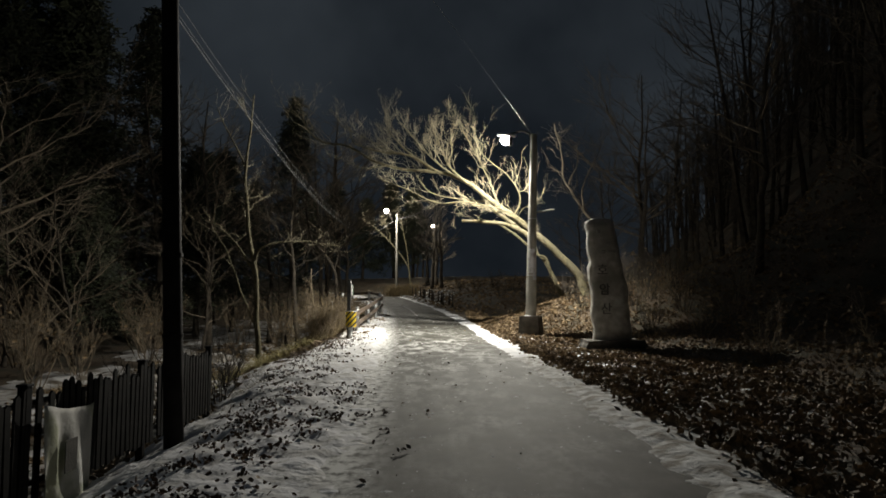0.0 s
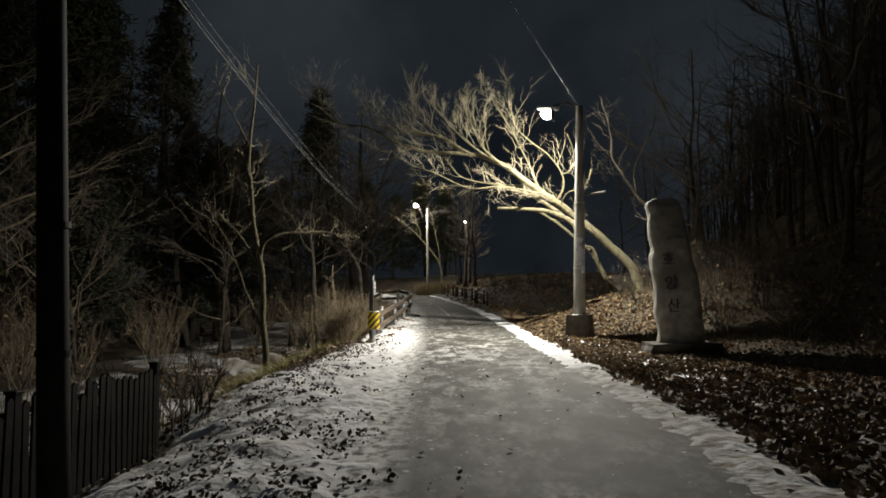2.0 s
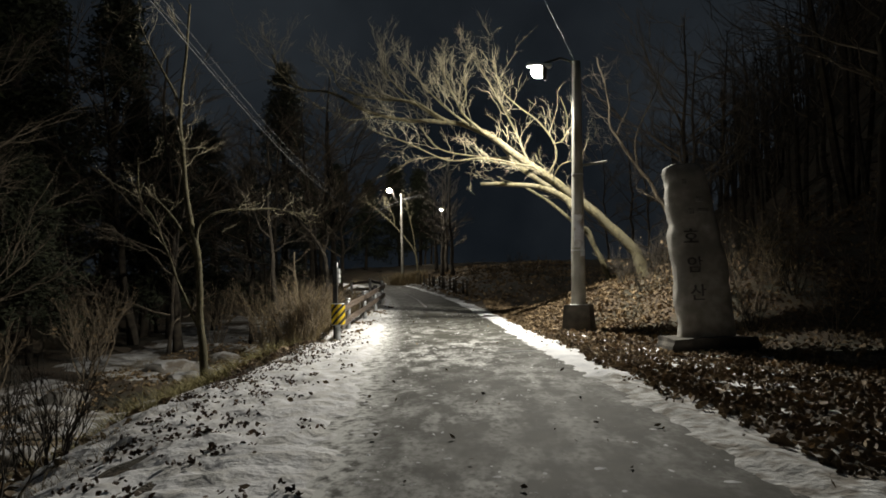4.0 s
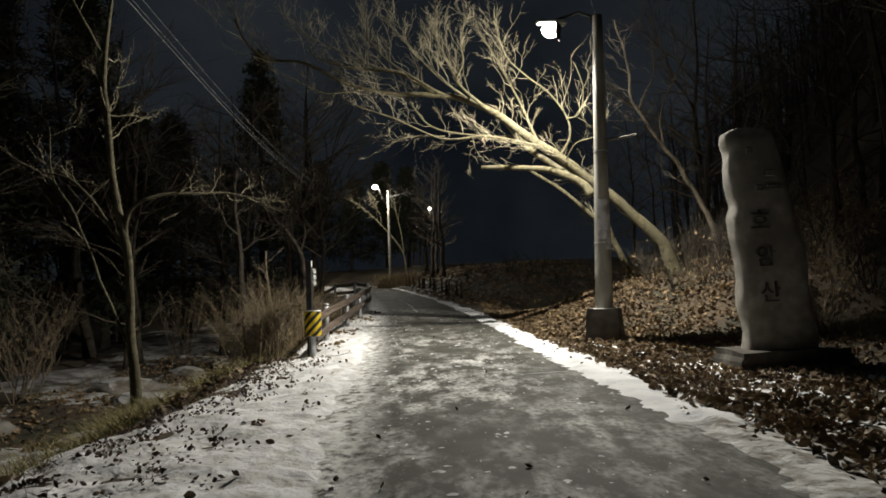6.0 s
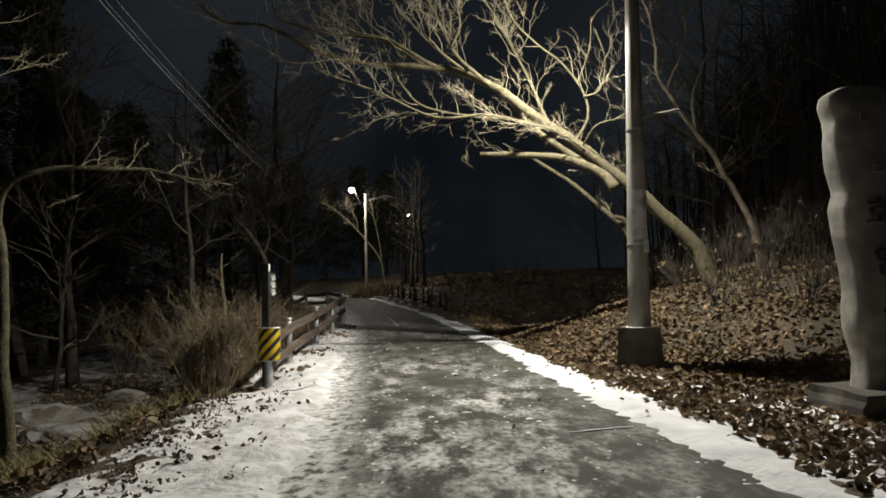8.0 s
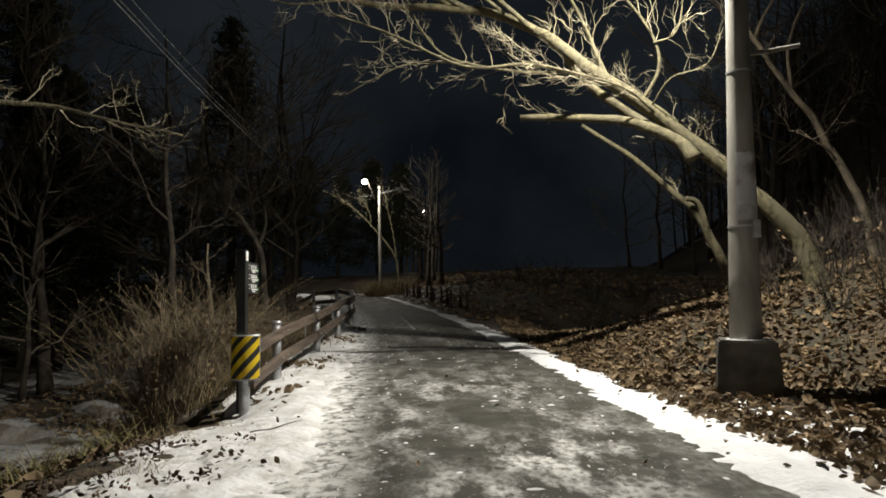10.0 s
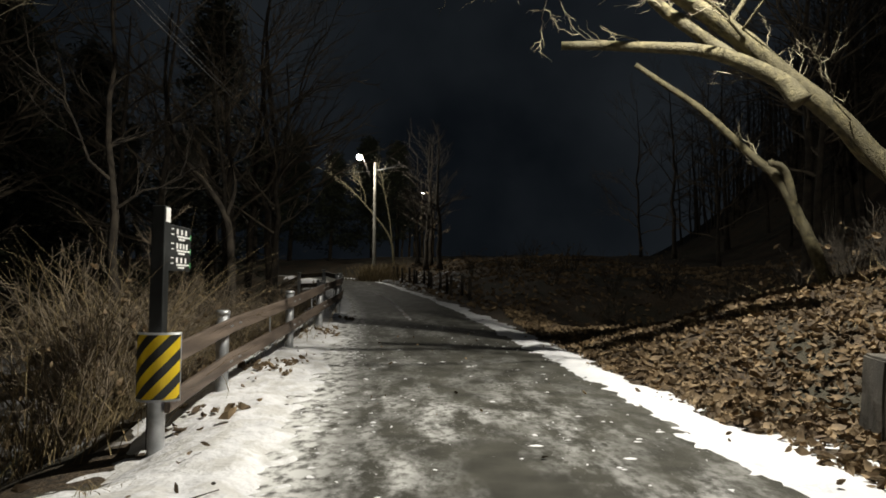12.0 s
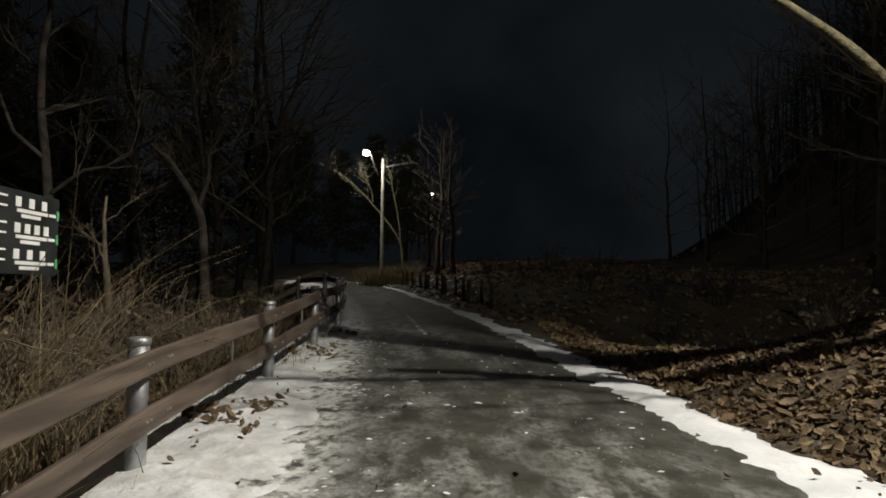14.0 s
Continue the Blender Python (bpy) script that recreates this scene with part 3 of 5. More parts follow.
def near_street_lamp():
    base = Vector((3.05, 22.85, -0.04))
    lamp = thing("street_lamp", base, "round concrete lamp pole on a square dark footing, lantern lit", "street lamp")
    foot = Shape()
    bm = bmesh.new()
    bmesh.ops.create_cube(bm, size=1.0, matrix=Matrix.LocRotScale((0, 0, 0.30), None, (0.76, 0.76, 0.86)))
    for v in bm.verts:
        if v.co.z > 0.5:
            v.co.x, v.co.y = v.co.x * 0.86, v.co.y * 0.86
    bmesh.ops.subdivide_edges(bm, edges=bm.edges[:], cuts=4, use_grid_fill=True)
    for v in bm.verts:
        v.co += 0.012 * noise.noise_vector(v.co * 4)
    bmesh.ops.bevel(bm, geom=[e for e in bm.edges if e.calc_face_angle(0) > 0.9], offset=0.02, segments=2, affect="EDGES")
    foot.take(bm, pose(0, 0, 0, 0, 0, -22))
    part("footing", foot, M_concrete_dark, lamp, "damp dark concrete block")
    pole = tapered((0, 0, 0.7), (0.16, 0, 7.12), 0.190, 0.105)
    p = part("pole", pole, M_concrete, lamp, "pale weathered concrete", True)
    cap = Shape().tube([(0, 0, 0.72), (0, 0, 0.735)], [0.23, 0.23], 20)
    part("snow_cap", cap, M_snow, lamp, "thin rim of snow", True)
    for z in (2.12, 4.1):
        part("band", ring(0.188 - 0.0132 * (z - 0.7), z, 0.025, 0.01, x=0.025 * (z - 0.7)), M_zinc, p, "steel band")
    # a pale plastic sheet wrapped round the pole, and the bracket below it
    wrap, n = Shape(), 14
    for k in range(n + 1):
        a = radians(-135 + 95 * k / n)
        for z, out in ((2.20, 0.200), (3.05, 0.200), (3.05, 0.194), (2.20, 0.194)):
            rad = out - 0.0132 * (z - 0.7)
            wrap.v.append((0.025 * (z - 0.7) + rad * math.cos(a), rad * math.sin(a), z + 0.01 * math.sin(k)))
    for k in range(n):
        wrap.f += [(4 * k + e, 4 * k + 4 + e, 4 * k + 4 + (e + 1) % 4, 4 * k + (e + 1) % 4) for e in range(4)]
    wrap.f += [(0, 1, 2, 3), (4 * n + 3, 4 * n + 2, 4 * n + 1, 4 * n)]
    part("notice_sheet", wrap, M_sheet, p, "torn pale notice sheet")
    part("junction_box", Shape().box((0.06, -0.22, 1.98), (0.16, -0.15, 2.20), bevel=0.012), M_zinc, p, "small metal junction box")
    part("side_bracket", Shape().tube([(0.20, 0.02, 4.36), (0.45, -0.02, 4.38), (0.86, -0.06, 4.44)], [0.035, 0.03, 0.03], 10), M_concrete, p, "short steel side arm")
    arm = Shape().tube([(0.10, 0.06, 6.80), (0.04, 0.10, 7.15), (-0.20, 0.27, 7.32), (-0.62, 0.54, 7.28)], [0.03] * 4, 8)
    part("arm", arm, M_dark_pole, lamp, "bent dark steel arm", True)
    head = lantern_head(lamp, (-0.73, 0.58, 7.18), pose(0, 0, 0, 10, 5, 0), M_lens, 1.05, (0.19, 0.18, 0.16))
    # added baffle, no known lantern part: shades the pole top and right slope
    baffle, n = Shape(), 28
    for k in range(n + 1):
        turn = -70 + 115 * k / n
        a, low = radians(turn), -0.20 - 0.14 * min(max((turn + 70) / 16, 0), 1) * min(max((45 - turn) / 25, 0), 1)
        for r, z in ((0.215, 0.05), (0.215, low), (0.225, low), (0.225, 0.05)):
            baffle.v.append((r * math.cos(a) - 0.02, 0.85 * r * math.sin(a), z))
    for k in range(n):
        baffle.f += [(4 * k + e, 4 * k + (e + 1) % 4, 4 * k + 4 + (e + 1) % 4, 4 * k + 4 + e) for e in range(4)]
    part("added_baffle", baffle, M_dark_pole, head, "added dark curved baffle that keeps light off the right slope", True)
    return lamp


near_street_lamp()


def far_street_lamp():
    base = Vector((-4.1, 58, ground_at(-4.1, 58)))
    lamp = thing("street_lamp", base, "slim pale utility pole with a lit lantern beside a bank", "street lamp")
    top = 8.75 - base.z
    part("pole", tapered((0, 0, -0.2), (0, 0, top), 0.125, 0.09, 12), M_concrete, lamp, "pale concrete", True)
    part("arm", Shape().tube([(-0.05, 0, top - 1.5), (-0.40, -0.3, top - 0.6), (-0.65, -0.7, top + 0.1), (-0.80, -0.95, top + 0.3)], [0.05] * 4, 8), M_dark_pole, lamp, "bent steel arm", True)
    part("cross_arm", Shape().tube([(0.0, 0, top - 0.5), (1.1, 0.2, top - 0.25), (1.9, 0.3, top + 0.1)], [0.03] * 3, 6), M_cable, lamp, "steel cross arm", True)
    lantern_head(lamp, (-0.86, -1.0, 9.0 - base.z), pose(0, 0, 0, 15, 0, 0), M_lens_far, 0.75, (0.24, 0.24, 0.22), 0.4)


def distant_street_lamp():
    z = ground_at(-1.3, 86)
    lamp = thing("street_lamp", (-1.3, 86.2, z), "distant utility pole with a lit lantern among trees", "street lamp")
    part("pole", tapered((0, 0, -0.2), (0, 0, 10.9 - z), 0.17, 0.12, 10), M_dark_pole, lamp, "", True)
    lantern_head(lamp, (0, -0.5, 10.75 - z), pose(0, 0, 0, 15, 0, 0), M_lens_far, 0.6, (0.30, 0.22, 0.20), 0.4)


far_street_lamp()
distant_street_lamp()


# ---- guard rail along the drop ----
RAIL = np.array([(-3.265, 23.30), (-3.28, 25.15), (-3.30, 28.95), (-3.30, 32.2), (-3.36, 35.6), (-3.75, 39.0), (-4.75, 42.2), (-6.2, 45.0), (-8.0, 47.4), (-10.2, 49.4)])


def guard_rail():
    rail = thing("guard_rail", (RAIL[0][0], RAIL[0][1], 0), "two-board brown guard rail on galvanised steel posts", "guard rail")
    o = Vector((RAIL[0][0], RAIL[0][1], 0))
    tops = []
    for i, (x, y) in enumerate(RAIL):
        g = ground_at(x, y) + 0.0
        if i < 5:
            g = (-0.18, -0.03, 0.15, 0.36, 0.50)[i]
        h = 0.93
        c = Vector((x, y, g)) - o
        post = part("post", Shape().tube([c + Vector((0, 0, z)) for z in (-0.4, 0, 0.5, h)], [0.071] * 4, 18), M_zinc, rail, "", True)
        lid = Shape().tube([c + Vector((0, 0, z)) for z in (h, h + 0.012, h + 0.05, h + 0.062)], [0.071, 0.082, 0.082, 0.06], 18)
        part("post_cap", lid, M_zinc, post, "flat steel cap", True)
        tops.append(c)
    for i in range(len(tops) - 1):
        a, b = tops[i], tops[i + 1]
        d = (b - a).normalized()
        side = Vector((d.y, -d.x, 0)).normalized()
        if i == 0:
            a = a - d * 0.05
        for z in (0.35, 0.74):
            board = Shape()
            v = []
            steps = 6
            for k in range(steps + 1):
                p = a.lerp(b, k / steps) + side * 0.085 + Vector((0, 0, z))
                for q, w in ((0, 0.006), (0.038, 0), (0.046, 0.012), (0.046, 0.158), (0.038, 0.17), (0, 0.164)):
                    v.append(p + side * q + Vector((0, 0, w)))
            f = [(k * 6 + e, k * 6 + (e + 1) % 6, (k + 1) * 6 + (e + 1) % 6, (k + 1) * 6 + e) for k in range(steps) for e in range(6)]
            f += [tuple(range(5, -1, -1)), tuple(range(steps * 6, steps * 6 + 6))]
            board.add(v, f)
            ob = part("board", board, M_rail, rail, "", False)
            for k in (0.06, 0.94):
                p = a.lerp(b, k) + side * 0.131 + Vector((0, 0, z + 0.085))
                for e in (-0.03, 0.03):
                    bolt = Shape().tube([p + d * e, p + d * e + side * 0.012], [0.012, 0.010], 8)
                    part("bolt", bolt, M_zinc, ob)
        if 1 <= i <= 3:
            m = a.lerp(b, 0.5) + side * 0.10
            part("tie", Shape().box((-0.008, -0.008, 0.51), (0.008, 0.008, 0.75), Matrix.Translation(m)), M_zinc, rail, "thin steel tie")
    return rail


guard_rail()


def hazard_plate():
    """Striped plate bent round the end post."""
    plate = thing("hazard_plate", (-3.245, 23.28, 0), "yellow and black striped warning plate strapped to the end post", "road sign")
    zlo, zhi, R = 0.27, 0.85, 0.232

    def at(u, z, out=0.0):
        a = (u - 0.5) * 1.9
        return (math.sin(a) * (R + out), -math.cos(a) * (R + out) + R - 0.10, z)

    def patch(poly, out):
        return [at(u, zlo + v * (zhi - zlo), out) for u, v in poly]

    back = Shape()
    n = 16
    for k in range(n + 1):
        back.v += [at(k / n, zlo, 0.0), at(k / n, zhi, 0.0), at(k / n, zhi, -0.006), at(k / n, zlo, -0.006)]
    for k in range(n):
        back.f += [(4 * k + e, 4 * k + (e + 1) % 4, 4 * k + 4 + (e + 1) % 4, 4 * k + 4 + e) for e in range(4)]
    back.f += [(3, 2, 1, 0), (4 * n, 4 * n + 1, 4 * n + 2, 4 * n + 3)]
    part("backing", back, M_zinc, plate, "grey rounded steel backing", True)
    film = Shape()
    for k in range(n):
        u0, u1 = 0.03 + 0.94 * k / n, 0.03 + 0.94 * (k + 1) / n
        film.add([at(u, zlo + 0.02 + vv * (zhi - zlo - 0.04), 0.003) for u, vv in ((u0, 0), (u1, 0), (u1, 1), (u0, 1))], [(0, 1, 2, 3)])
    part("yellow_film", film, M_yellow, plate, "yellow reflective film")
    for i in range(-2, 4):
        s = Shape()
        cells = 14
        for k in range(cells):
            u0, u1 = 0.03 + 0.94 * k / cells, 0.03 + 0.94 * (k + 1) / cells
            lo0, lo1 = 0.34 * i - 0.16 + 0.80 * u0, 0.34 * i - 0.16 + 0.80 * u1
            q = [(u0, lo0), (u1, lo1), (u1, lo1 + 0.165), (u0, lo0 + 0.165)]
            q = [(u, min(max(v, 0.035), 0.965)) for u, v in q]
            if q[2][1] - q[1][1] < 1e-4 and q[3][1] - q[0][1] < 1e-4:
                continue
            s.add(patch(q, 0.006), [(0, 1, 2, 3)])
        if s.f:
            part("black_stripe", s, M_black, plate, "black stripe")
    part("clamp", Shape().box((-0.03, -0.098, 0.5), (0.03, -0.068, 0.6)), M_zinc, plate, "steel clamp behind the plate")


hazard_plate()


def sign_post():
    post = thing("sign_post", (-3.36, 23.52, -0.15), "black square trail post with a lettered direction board", "sign post")
    part("post", Shape().box((-0.06, -0.06, -0.3), (0.06, 0.06, 2.11), bevel=0.008), M_black, post)
    part("reflector", Shape().box((0.0615, -0.05, 1.965), (0.068, 0.05, 2.095)), M_white, post, "white plate at the post's head")
    yaw = pose(0.045, 0.04, 0, 0, 0, 91) @ Matrix.Diagonal((1.3, 1, 1, 1))
    board = part("board", Shape().box((0, -0.015, 1.53), (0.45, 0.012, 1.955), bevel=0.004), M_black, post, "black direction board", at=yaw)
    rng = random.Random(5)
    for row in range(3):
        z = 1.872 - 0.133 * row
        for k in range(4 if row == 1 else 3):
            x = 0.14 + (0.065 if row == 1 else 0.088) * k
            part("lettering", Shape().box((x, -0.019, z), (x + 0.036, -0.0155, z + 0.05)), M_white, board, "white unreadable letters")
        for k, (x0, x1) in enumerate(((0.15, 0.36), (0.18, 0.31))):
            part("lettering", Shape().box((x0, -0.019, z - 0.028 - 0.026 * k), (x1, -0.0155, z - 0.010 - 0.026 * k)), M_white, board, "white unreadable letters")
        part("lettering", Shape().box((0.37, -0.019, z - 0.026), (0.42, -0.0155, z - 0.010)), M_white, board, "white unreadable letters")
        part("arrow_mark", Shape().box((0.428, -0.019, z - 0.04), (0.444, -0.0155, z + 0.012)), M_green, board, "small green arrow mark")
        for zz in (0.038, -0.012):
            part("lettering", Shape().box((0.04, -0.019, z + zz), (0.09, -0.0155, z + zz + 0.01)), M_white, board, "white unreadable letters")


sign_post()


# ---- carved name stone ----
def name_stone():
    stone = thing("name_stone", (4.93, 19.38, -0.24), "tall rough upright granite stone with dark carved letters", "monument")
    left = [(0.0, 4.40), (0.25, 4.42), (0.55, 4.44), (0.85, 4.40), (1.15, 4.37), (1.5, 4.39), (1.75, 4.36), (2.0, 4.30), (2.35, 4.30), (2.55, 4.36), (2.8, 4.31), (3.1, 4.26), (3.4, 4.28), (3.6, 4.24), (3.72, 4.27), (3.80, 4.42)]
    right = [(0.0, 5.66), (0.3, 5.56), (0.8, 5.52), (1.3, 5.46), (1.8, 5.42), (2.3, 5.30), (2.8, 5.24), (3.3, 5.14), (3.6, 5.10), (3.72, 5.06), (3.80, 4.92)]
    s = Shape()
    zs = np.concatenate([np.arange(0, 3.7, 0.06), [3.70, 3.74, 3.77, 3.80]])
    n = 36
    for z in zs:
        a, b = np.interp(z, *zip(*left)) - 4.95, np.interp(z, *zip(*right)) - 4.95
        cx, hw = (a + b) / 2, (b - a) / 2
        hd = (0.27 - 0.02 * z) * (1 if z < 3.6 else max(0.3, 1 - (z - 3.6) * 2.2))
        for k in range(n):
            t = 2 * math.pi * k / n
            c, q = math.cos(t), math.sin(t)
            px = cx + hw * math.copysign(abs(c) ** 0.45, c)
            py = hd * math.copysign(abs(q) ** 0.45, q)
            w = noise.noise(Vector((px * 2.5, py * 2.5, z * 2.5))) * 0.035 + noise.noise(Vector((px * 9, py * 9, z * 9))) * 0.008
            edge = abs(c) ** 3
            s.v.append((px + w * c * (0.3 + edge), py + w * q * (0.25 + edge), 1.008 * z + 0.06))
    rows = len(zs)
    s.f = [(i * n + k, i * n + (k + 1) % n, (i + 1) * n + (k + 1) % n, (i + 1) * n + k) for i in range(rows - 1) for k in range(n)]
    s.f.append(tuple(range((rows - 1) * n, rows * n)))
    part("slab", s, M_stone, stone, "pale granite slab with wavy edges", True)
    plinth = Shape()
    bm = bmesh.new()
    bmesh.ops.create_cube(bm, size=1.0, matrix=Matrix.LocRotScale((0.04, 0.0, 0.09), None, (1.72, 1.05, 0.50)))
    bmesh.ops.subdivide_edges(bm, edges=bm.edges[:], cuts=5, use_grid_fill=True)
    for v in bm.verts:
        v.co += 0.05 * noise.noise_vector(v.co * 2.4)
        if v.co.z > 0.2:
            v.co.x *= 0.95
    plinth.take(bm)
    part("plinth", plinth, M_concrete_dark, stone, "dark stone plinth")
    # the letters, cut into the face
    yf = -0.262

    def letter(ch, x, z, size, depth=0.03):
        cu = bpy.data.curves.new("letter", "FONT")
        cu.body, cu.size, cu.extrude, cu.align_x = ch, size, depth, "CENTER"
        ob = bpy.data.objects.new("letter", cu)
        me = bpy.data.meshes.new_from_object(ob)
        bpy.data.objects.remove(ob)
        me.materials.append(M_carve)
        o = new("carved_letter", me)
        o.parent = stone
        o.matrix_basis = pose(x, yf + 0.012 * (z - 0.1), z, 90, 0, 0)
        tagged(o, "dark carved letter")

    letter("\ud638", -0.27, 2.24, 0.36)
    letter("\uc554", -0.22, 1.67, 0.36)
    letter("\uc0b0", -0.18, 1.11, 0.36)
    for x, z, w, h in ((-0.14, 3.08, 0.16, 0.10), (-0.30, 2.84, 0.12, 0.10), (-0.10, 2.88, 0.22, 0.06), (-0.42, 3.45, 0.10, 0.10)):
        part("faded_mark", Shape().box((x, yf + 0.022, z), (x + w, yf + 0.05, z + h), bevel=0.01), M_faint, stone, "faint unreadable carved mark")


name_stone()


# ---- trees ----
def bent(a, b, rng, bend, steps):
    """Points from a to b along a crooked line."""
    a, b = Vector(a), Vector(b)
    L = (b - a).length
    off = Vector((0, 0, 0))
    out = []
    for i in range(steps + 1):
        t = i / steps
        if 0 < i < steps:
            off = off * 0.6 + Vector((rng.uniform(-1, 1), rng.uniform(-1, 1), rng.uniform(-1, 1))) * bend * L
        out.append(a.lerp(b, t) + off * (math.sin(math.pi * t) ** 0.5 if 0 < t < 1 else 0))
    return out


def sprays(s, start, direction, length, radius, level, rng, lift=0.15, spread=0.75, kids=(4, 6), crook=0.06):
    """A twig with side twigs, and theirs."""
    d = Vector(direction).normalized()
    end = Vector(start) + d * length + Vector((0, 0, lift * length * rng.uniform(-0.4, 1)))
    steps = 5 if level else 4
    pts = bent(start, end, rng, crook, steps)
    s.tube(pts, [radius * (1 - 0.8 * i / steps) for i in range(steps + 1)], 5 if radius > 0.02 else 3, cap=False)
    if level <= 0:
        return
    for k in range(rng.randint(*kids)):
        t = rng.uniform(0.25, 0.98)
        i = min(int(t * steps), steps - 1)
        p = pts[i].lerp(pts[i + 1], t * steps - i)
        ax = Vector((rng.uniform(-1, 1), rng.uniform(-1, 1), rng.uniform(-0.7, 1)))
        nd = (d + ax * spread).normalized()
        sprays(s, p, nd, length * rng.uniform(0.32, 0.6), max(radius * rng.uniform(0.4, 0.6), 0.0035), level - 1, rng, lift, spread, kids, crook)


def smooth_path(pts, per=5):
    """A Catmull-Rom line through the points."""
    P = [Vector(p) for p in pts]
    P = [P[0] * 2 - P[1]] + P + [P[-1] * 2 - P[-2]]
    out = []
    for i in range(1, len(P) - 2):
        for k in range(per):
            t = k / per
            a, b, c, d = P[i - 1:i + 3]
            out.append(0.5 * (2 * b + (c - a) * t + (2 * a - 5 * b + 4 * c - d) * t * t + (3 * b - a - 3 * c + d) * t * t * t))
    return out + [P[-2]]


def leaning_tree():
    base = Vector((5.5, 25.4, ground_at(5.5, 25.4) - 0.1))
    tree = thing("leaning_tree", base, "pale bare tree leaning from the bank out over the lane", "tree")
    rng = random.Random(21)
    shared = Shape()

    def limb(name, pts, r0, r1, n=9, label="", twigs=0, length=(0.7, 1.5), level=2, up=0.55, t0=0.2, lift=0.15):
        path = smooth_path([Vector(p) - base for p in pts], 6)
        m = len(path)
        rad = [r0 + (r1 - r0) * (i / (m - 1)) ** 0.8 for i in range(m)]
        path = [p + noise.noise_vector(p * 1.3) * r * 0.5 for p, r in zip(path, rad)]
        part(name, Shape().tube(path, rad, n, wobble=0.12, rng=rng), M_bark_pale, tree, label, True)
        for k in range(twigs):
            t = rng.uniform(t0, 1.0)
            i = min(int(t * (m - 1)), m - 2)
            fwd = (path[i + 1] - path[i]).normalized()
            ax = Vector((rng.uniform(-1, 1), rng.uniform(-1, 1), rng.uniform(-0.6, 1.2)))
            d = fwd * 0.7 + ax * 0.7 + Vector((0, 0, up))
            sprays(shared, path[i], d, rng.uniform(*length), min(0.012, rad[i] * 0.4), level, rng, lift, 0.9, (3, 5), 0.11)
        return path

    limb("trunk", [(5.55, 25.4, base.z - 0.2), (5.40, 25.45, 1.9), (5.15, 25.5, 2.33), (4.4, 25.5, 3.08), (3.2, 25.5, 4.16), (2.12, 25.5, 4.97), (1.18, 25.55, 5.70)], 0.197, 0.097, 14, "thick pale leaning trunk", 10, (0.5, 1.1), 2, 0.3, 0.5)
    limb("limb", [(1.2, 25.55, 5.70), (0.23, 25.8, 6.22), (-0.6, 25.9, 6.36), (-1.48, 26.0, 6.44), (-2.65, 26.2, 6.76), (-3.84, 26.4, 7.46), (-4.89, 26.5, 7.68), (-5.5, 26.5, 8.1), (-5.85, 26.5, 8.85)], 0.090, 0.024, 8, "", 30, (0.8, 1.9), 2, 0.3)
    limb("limb", [(-0.1, 25.85, 6.30), (-0.5, 25.8, 6.5), (-1.17, 25.9, 6.98), (-1.74, 26.0, 7.47), (-2.3, 26.1, 8.2)], 0.060, 0.018, 7, "", 14, (0.6, 1.2), 2, 0.4)
    limb("limb", [(1.0, 25.55, 5.8), (0.76, 25.5, 5.95), (0.23, 25.5, 6.5), (-0.03, 25.5, 7.09), (-0.29, 25.5, 7.67), (-0.40, 25.5, 8.1)], 0.059, 0.013, 7, "", 19, (0.5, 1.1), 2, 0.5)
    limb("limb", [(0.15, 25.5, 6.6), (0.35, 25.3, 7.0), (0.30, 25.2, 7.5), (0.45, 25.1, 8.1)], 0.034, 0.008, 6, "", 10, (0.4, 0.9), 2, 0.5)
    limb("limb", [(2.2, 25.5, 4.93), (2.05, 25.5, 5.3), (1.88, 25.5, 5.75), (1.43, 25.5, 6.69), (1.1, 25.5, 7.34), (0.78, 25.5, 7.9)], 0.050, 0.010, 7, "", 16, (0.5, 1.1), 2, 0.4)
    limb("limb", [(2.75, 25.45, 4.50), (3.0, 25.3, 5.0), (2.9, 25.2, 5.5), (2.45, 25.1, 6.1), (1.9, 25.0, 6.5), (1.4, 24.9, 7.0), (1.15, 24.9, 7.9)], 0.034, 0.010, 6, "", 15, (0.8, 1.7), 1, 0.1, 0.25, 0.0)
    limb("limb", [(2.9, 25.2, 5.4), (3.2, 25.0, 5.5), (3.3, 24.9, 6.1), (3.1, 24.8, 6.7)], 0.020, 0.007, 5, "", 9, (0.6, 1.2), 1, 0.1, 0.1, 0.0)
    limb("limb", [(2.9, 25.4, 4.42), (3.1, 25.0, 4.75), (3.6, 24.8, 4.9), (3.9, 24.8, 5.5)], 0.018, 0.006, 5, "", 8, (0.5, 1.0), 1, 0.1, 0.2, 0.0)
    limb("limb", [(2.35, 25.45, 4.78), (1.7, 25.2, 4.85), (0.83, 25.0, 4.98), (-0.25, 24.9, 4.94), (-1.43, 24.9, 5.48), (-2.36, 24.9, 5.82)], 0.042, 0.016, 6, "", 19, (0.5, 1.1), 2, 0.0, 0.15, 0.0)
    limb("limb", [(3.0, 25.45, 4.28), (2.3, 25.0, 4.6), (1.4, 24.7, 4.75), (0.5, 24.5, 4.9)], 0.025, 0.008, 6, "", 15, (0.4, 0.9), 2, 0.1, 0.1, 0.0)
    limb("limb", [(1.9, 25.55, 5.1), (1.06, 26.0, 5.19), (-0.36, 26.0, 5.46), (-0.92, 26.0, 5.98), (-1.3, 26.0, 6.9)], 0.042, 0.010, 6, "", 10, (0.4, 0.9), 2, 0.2)
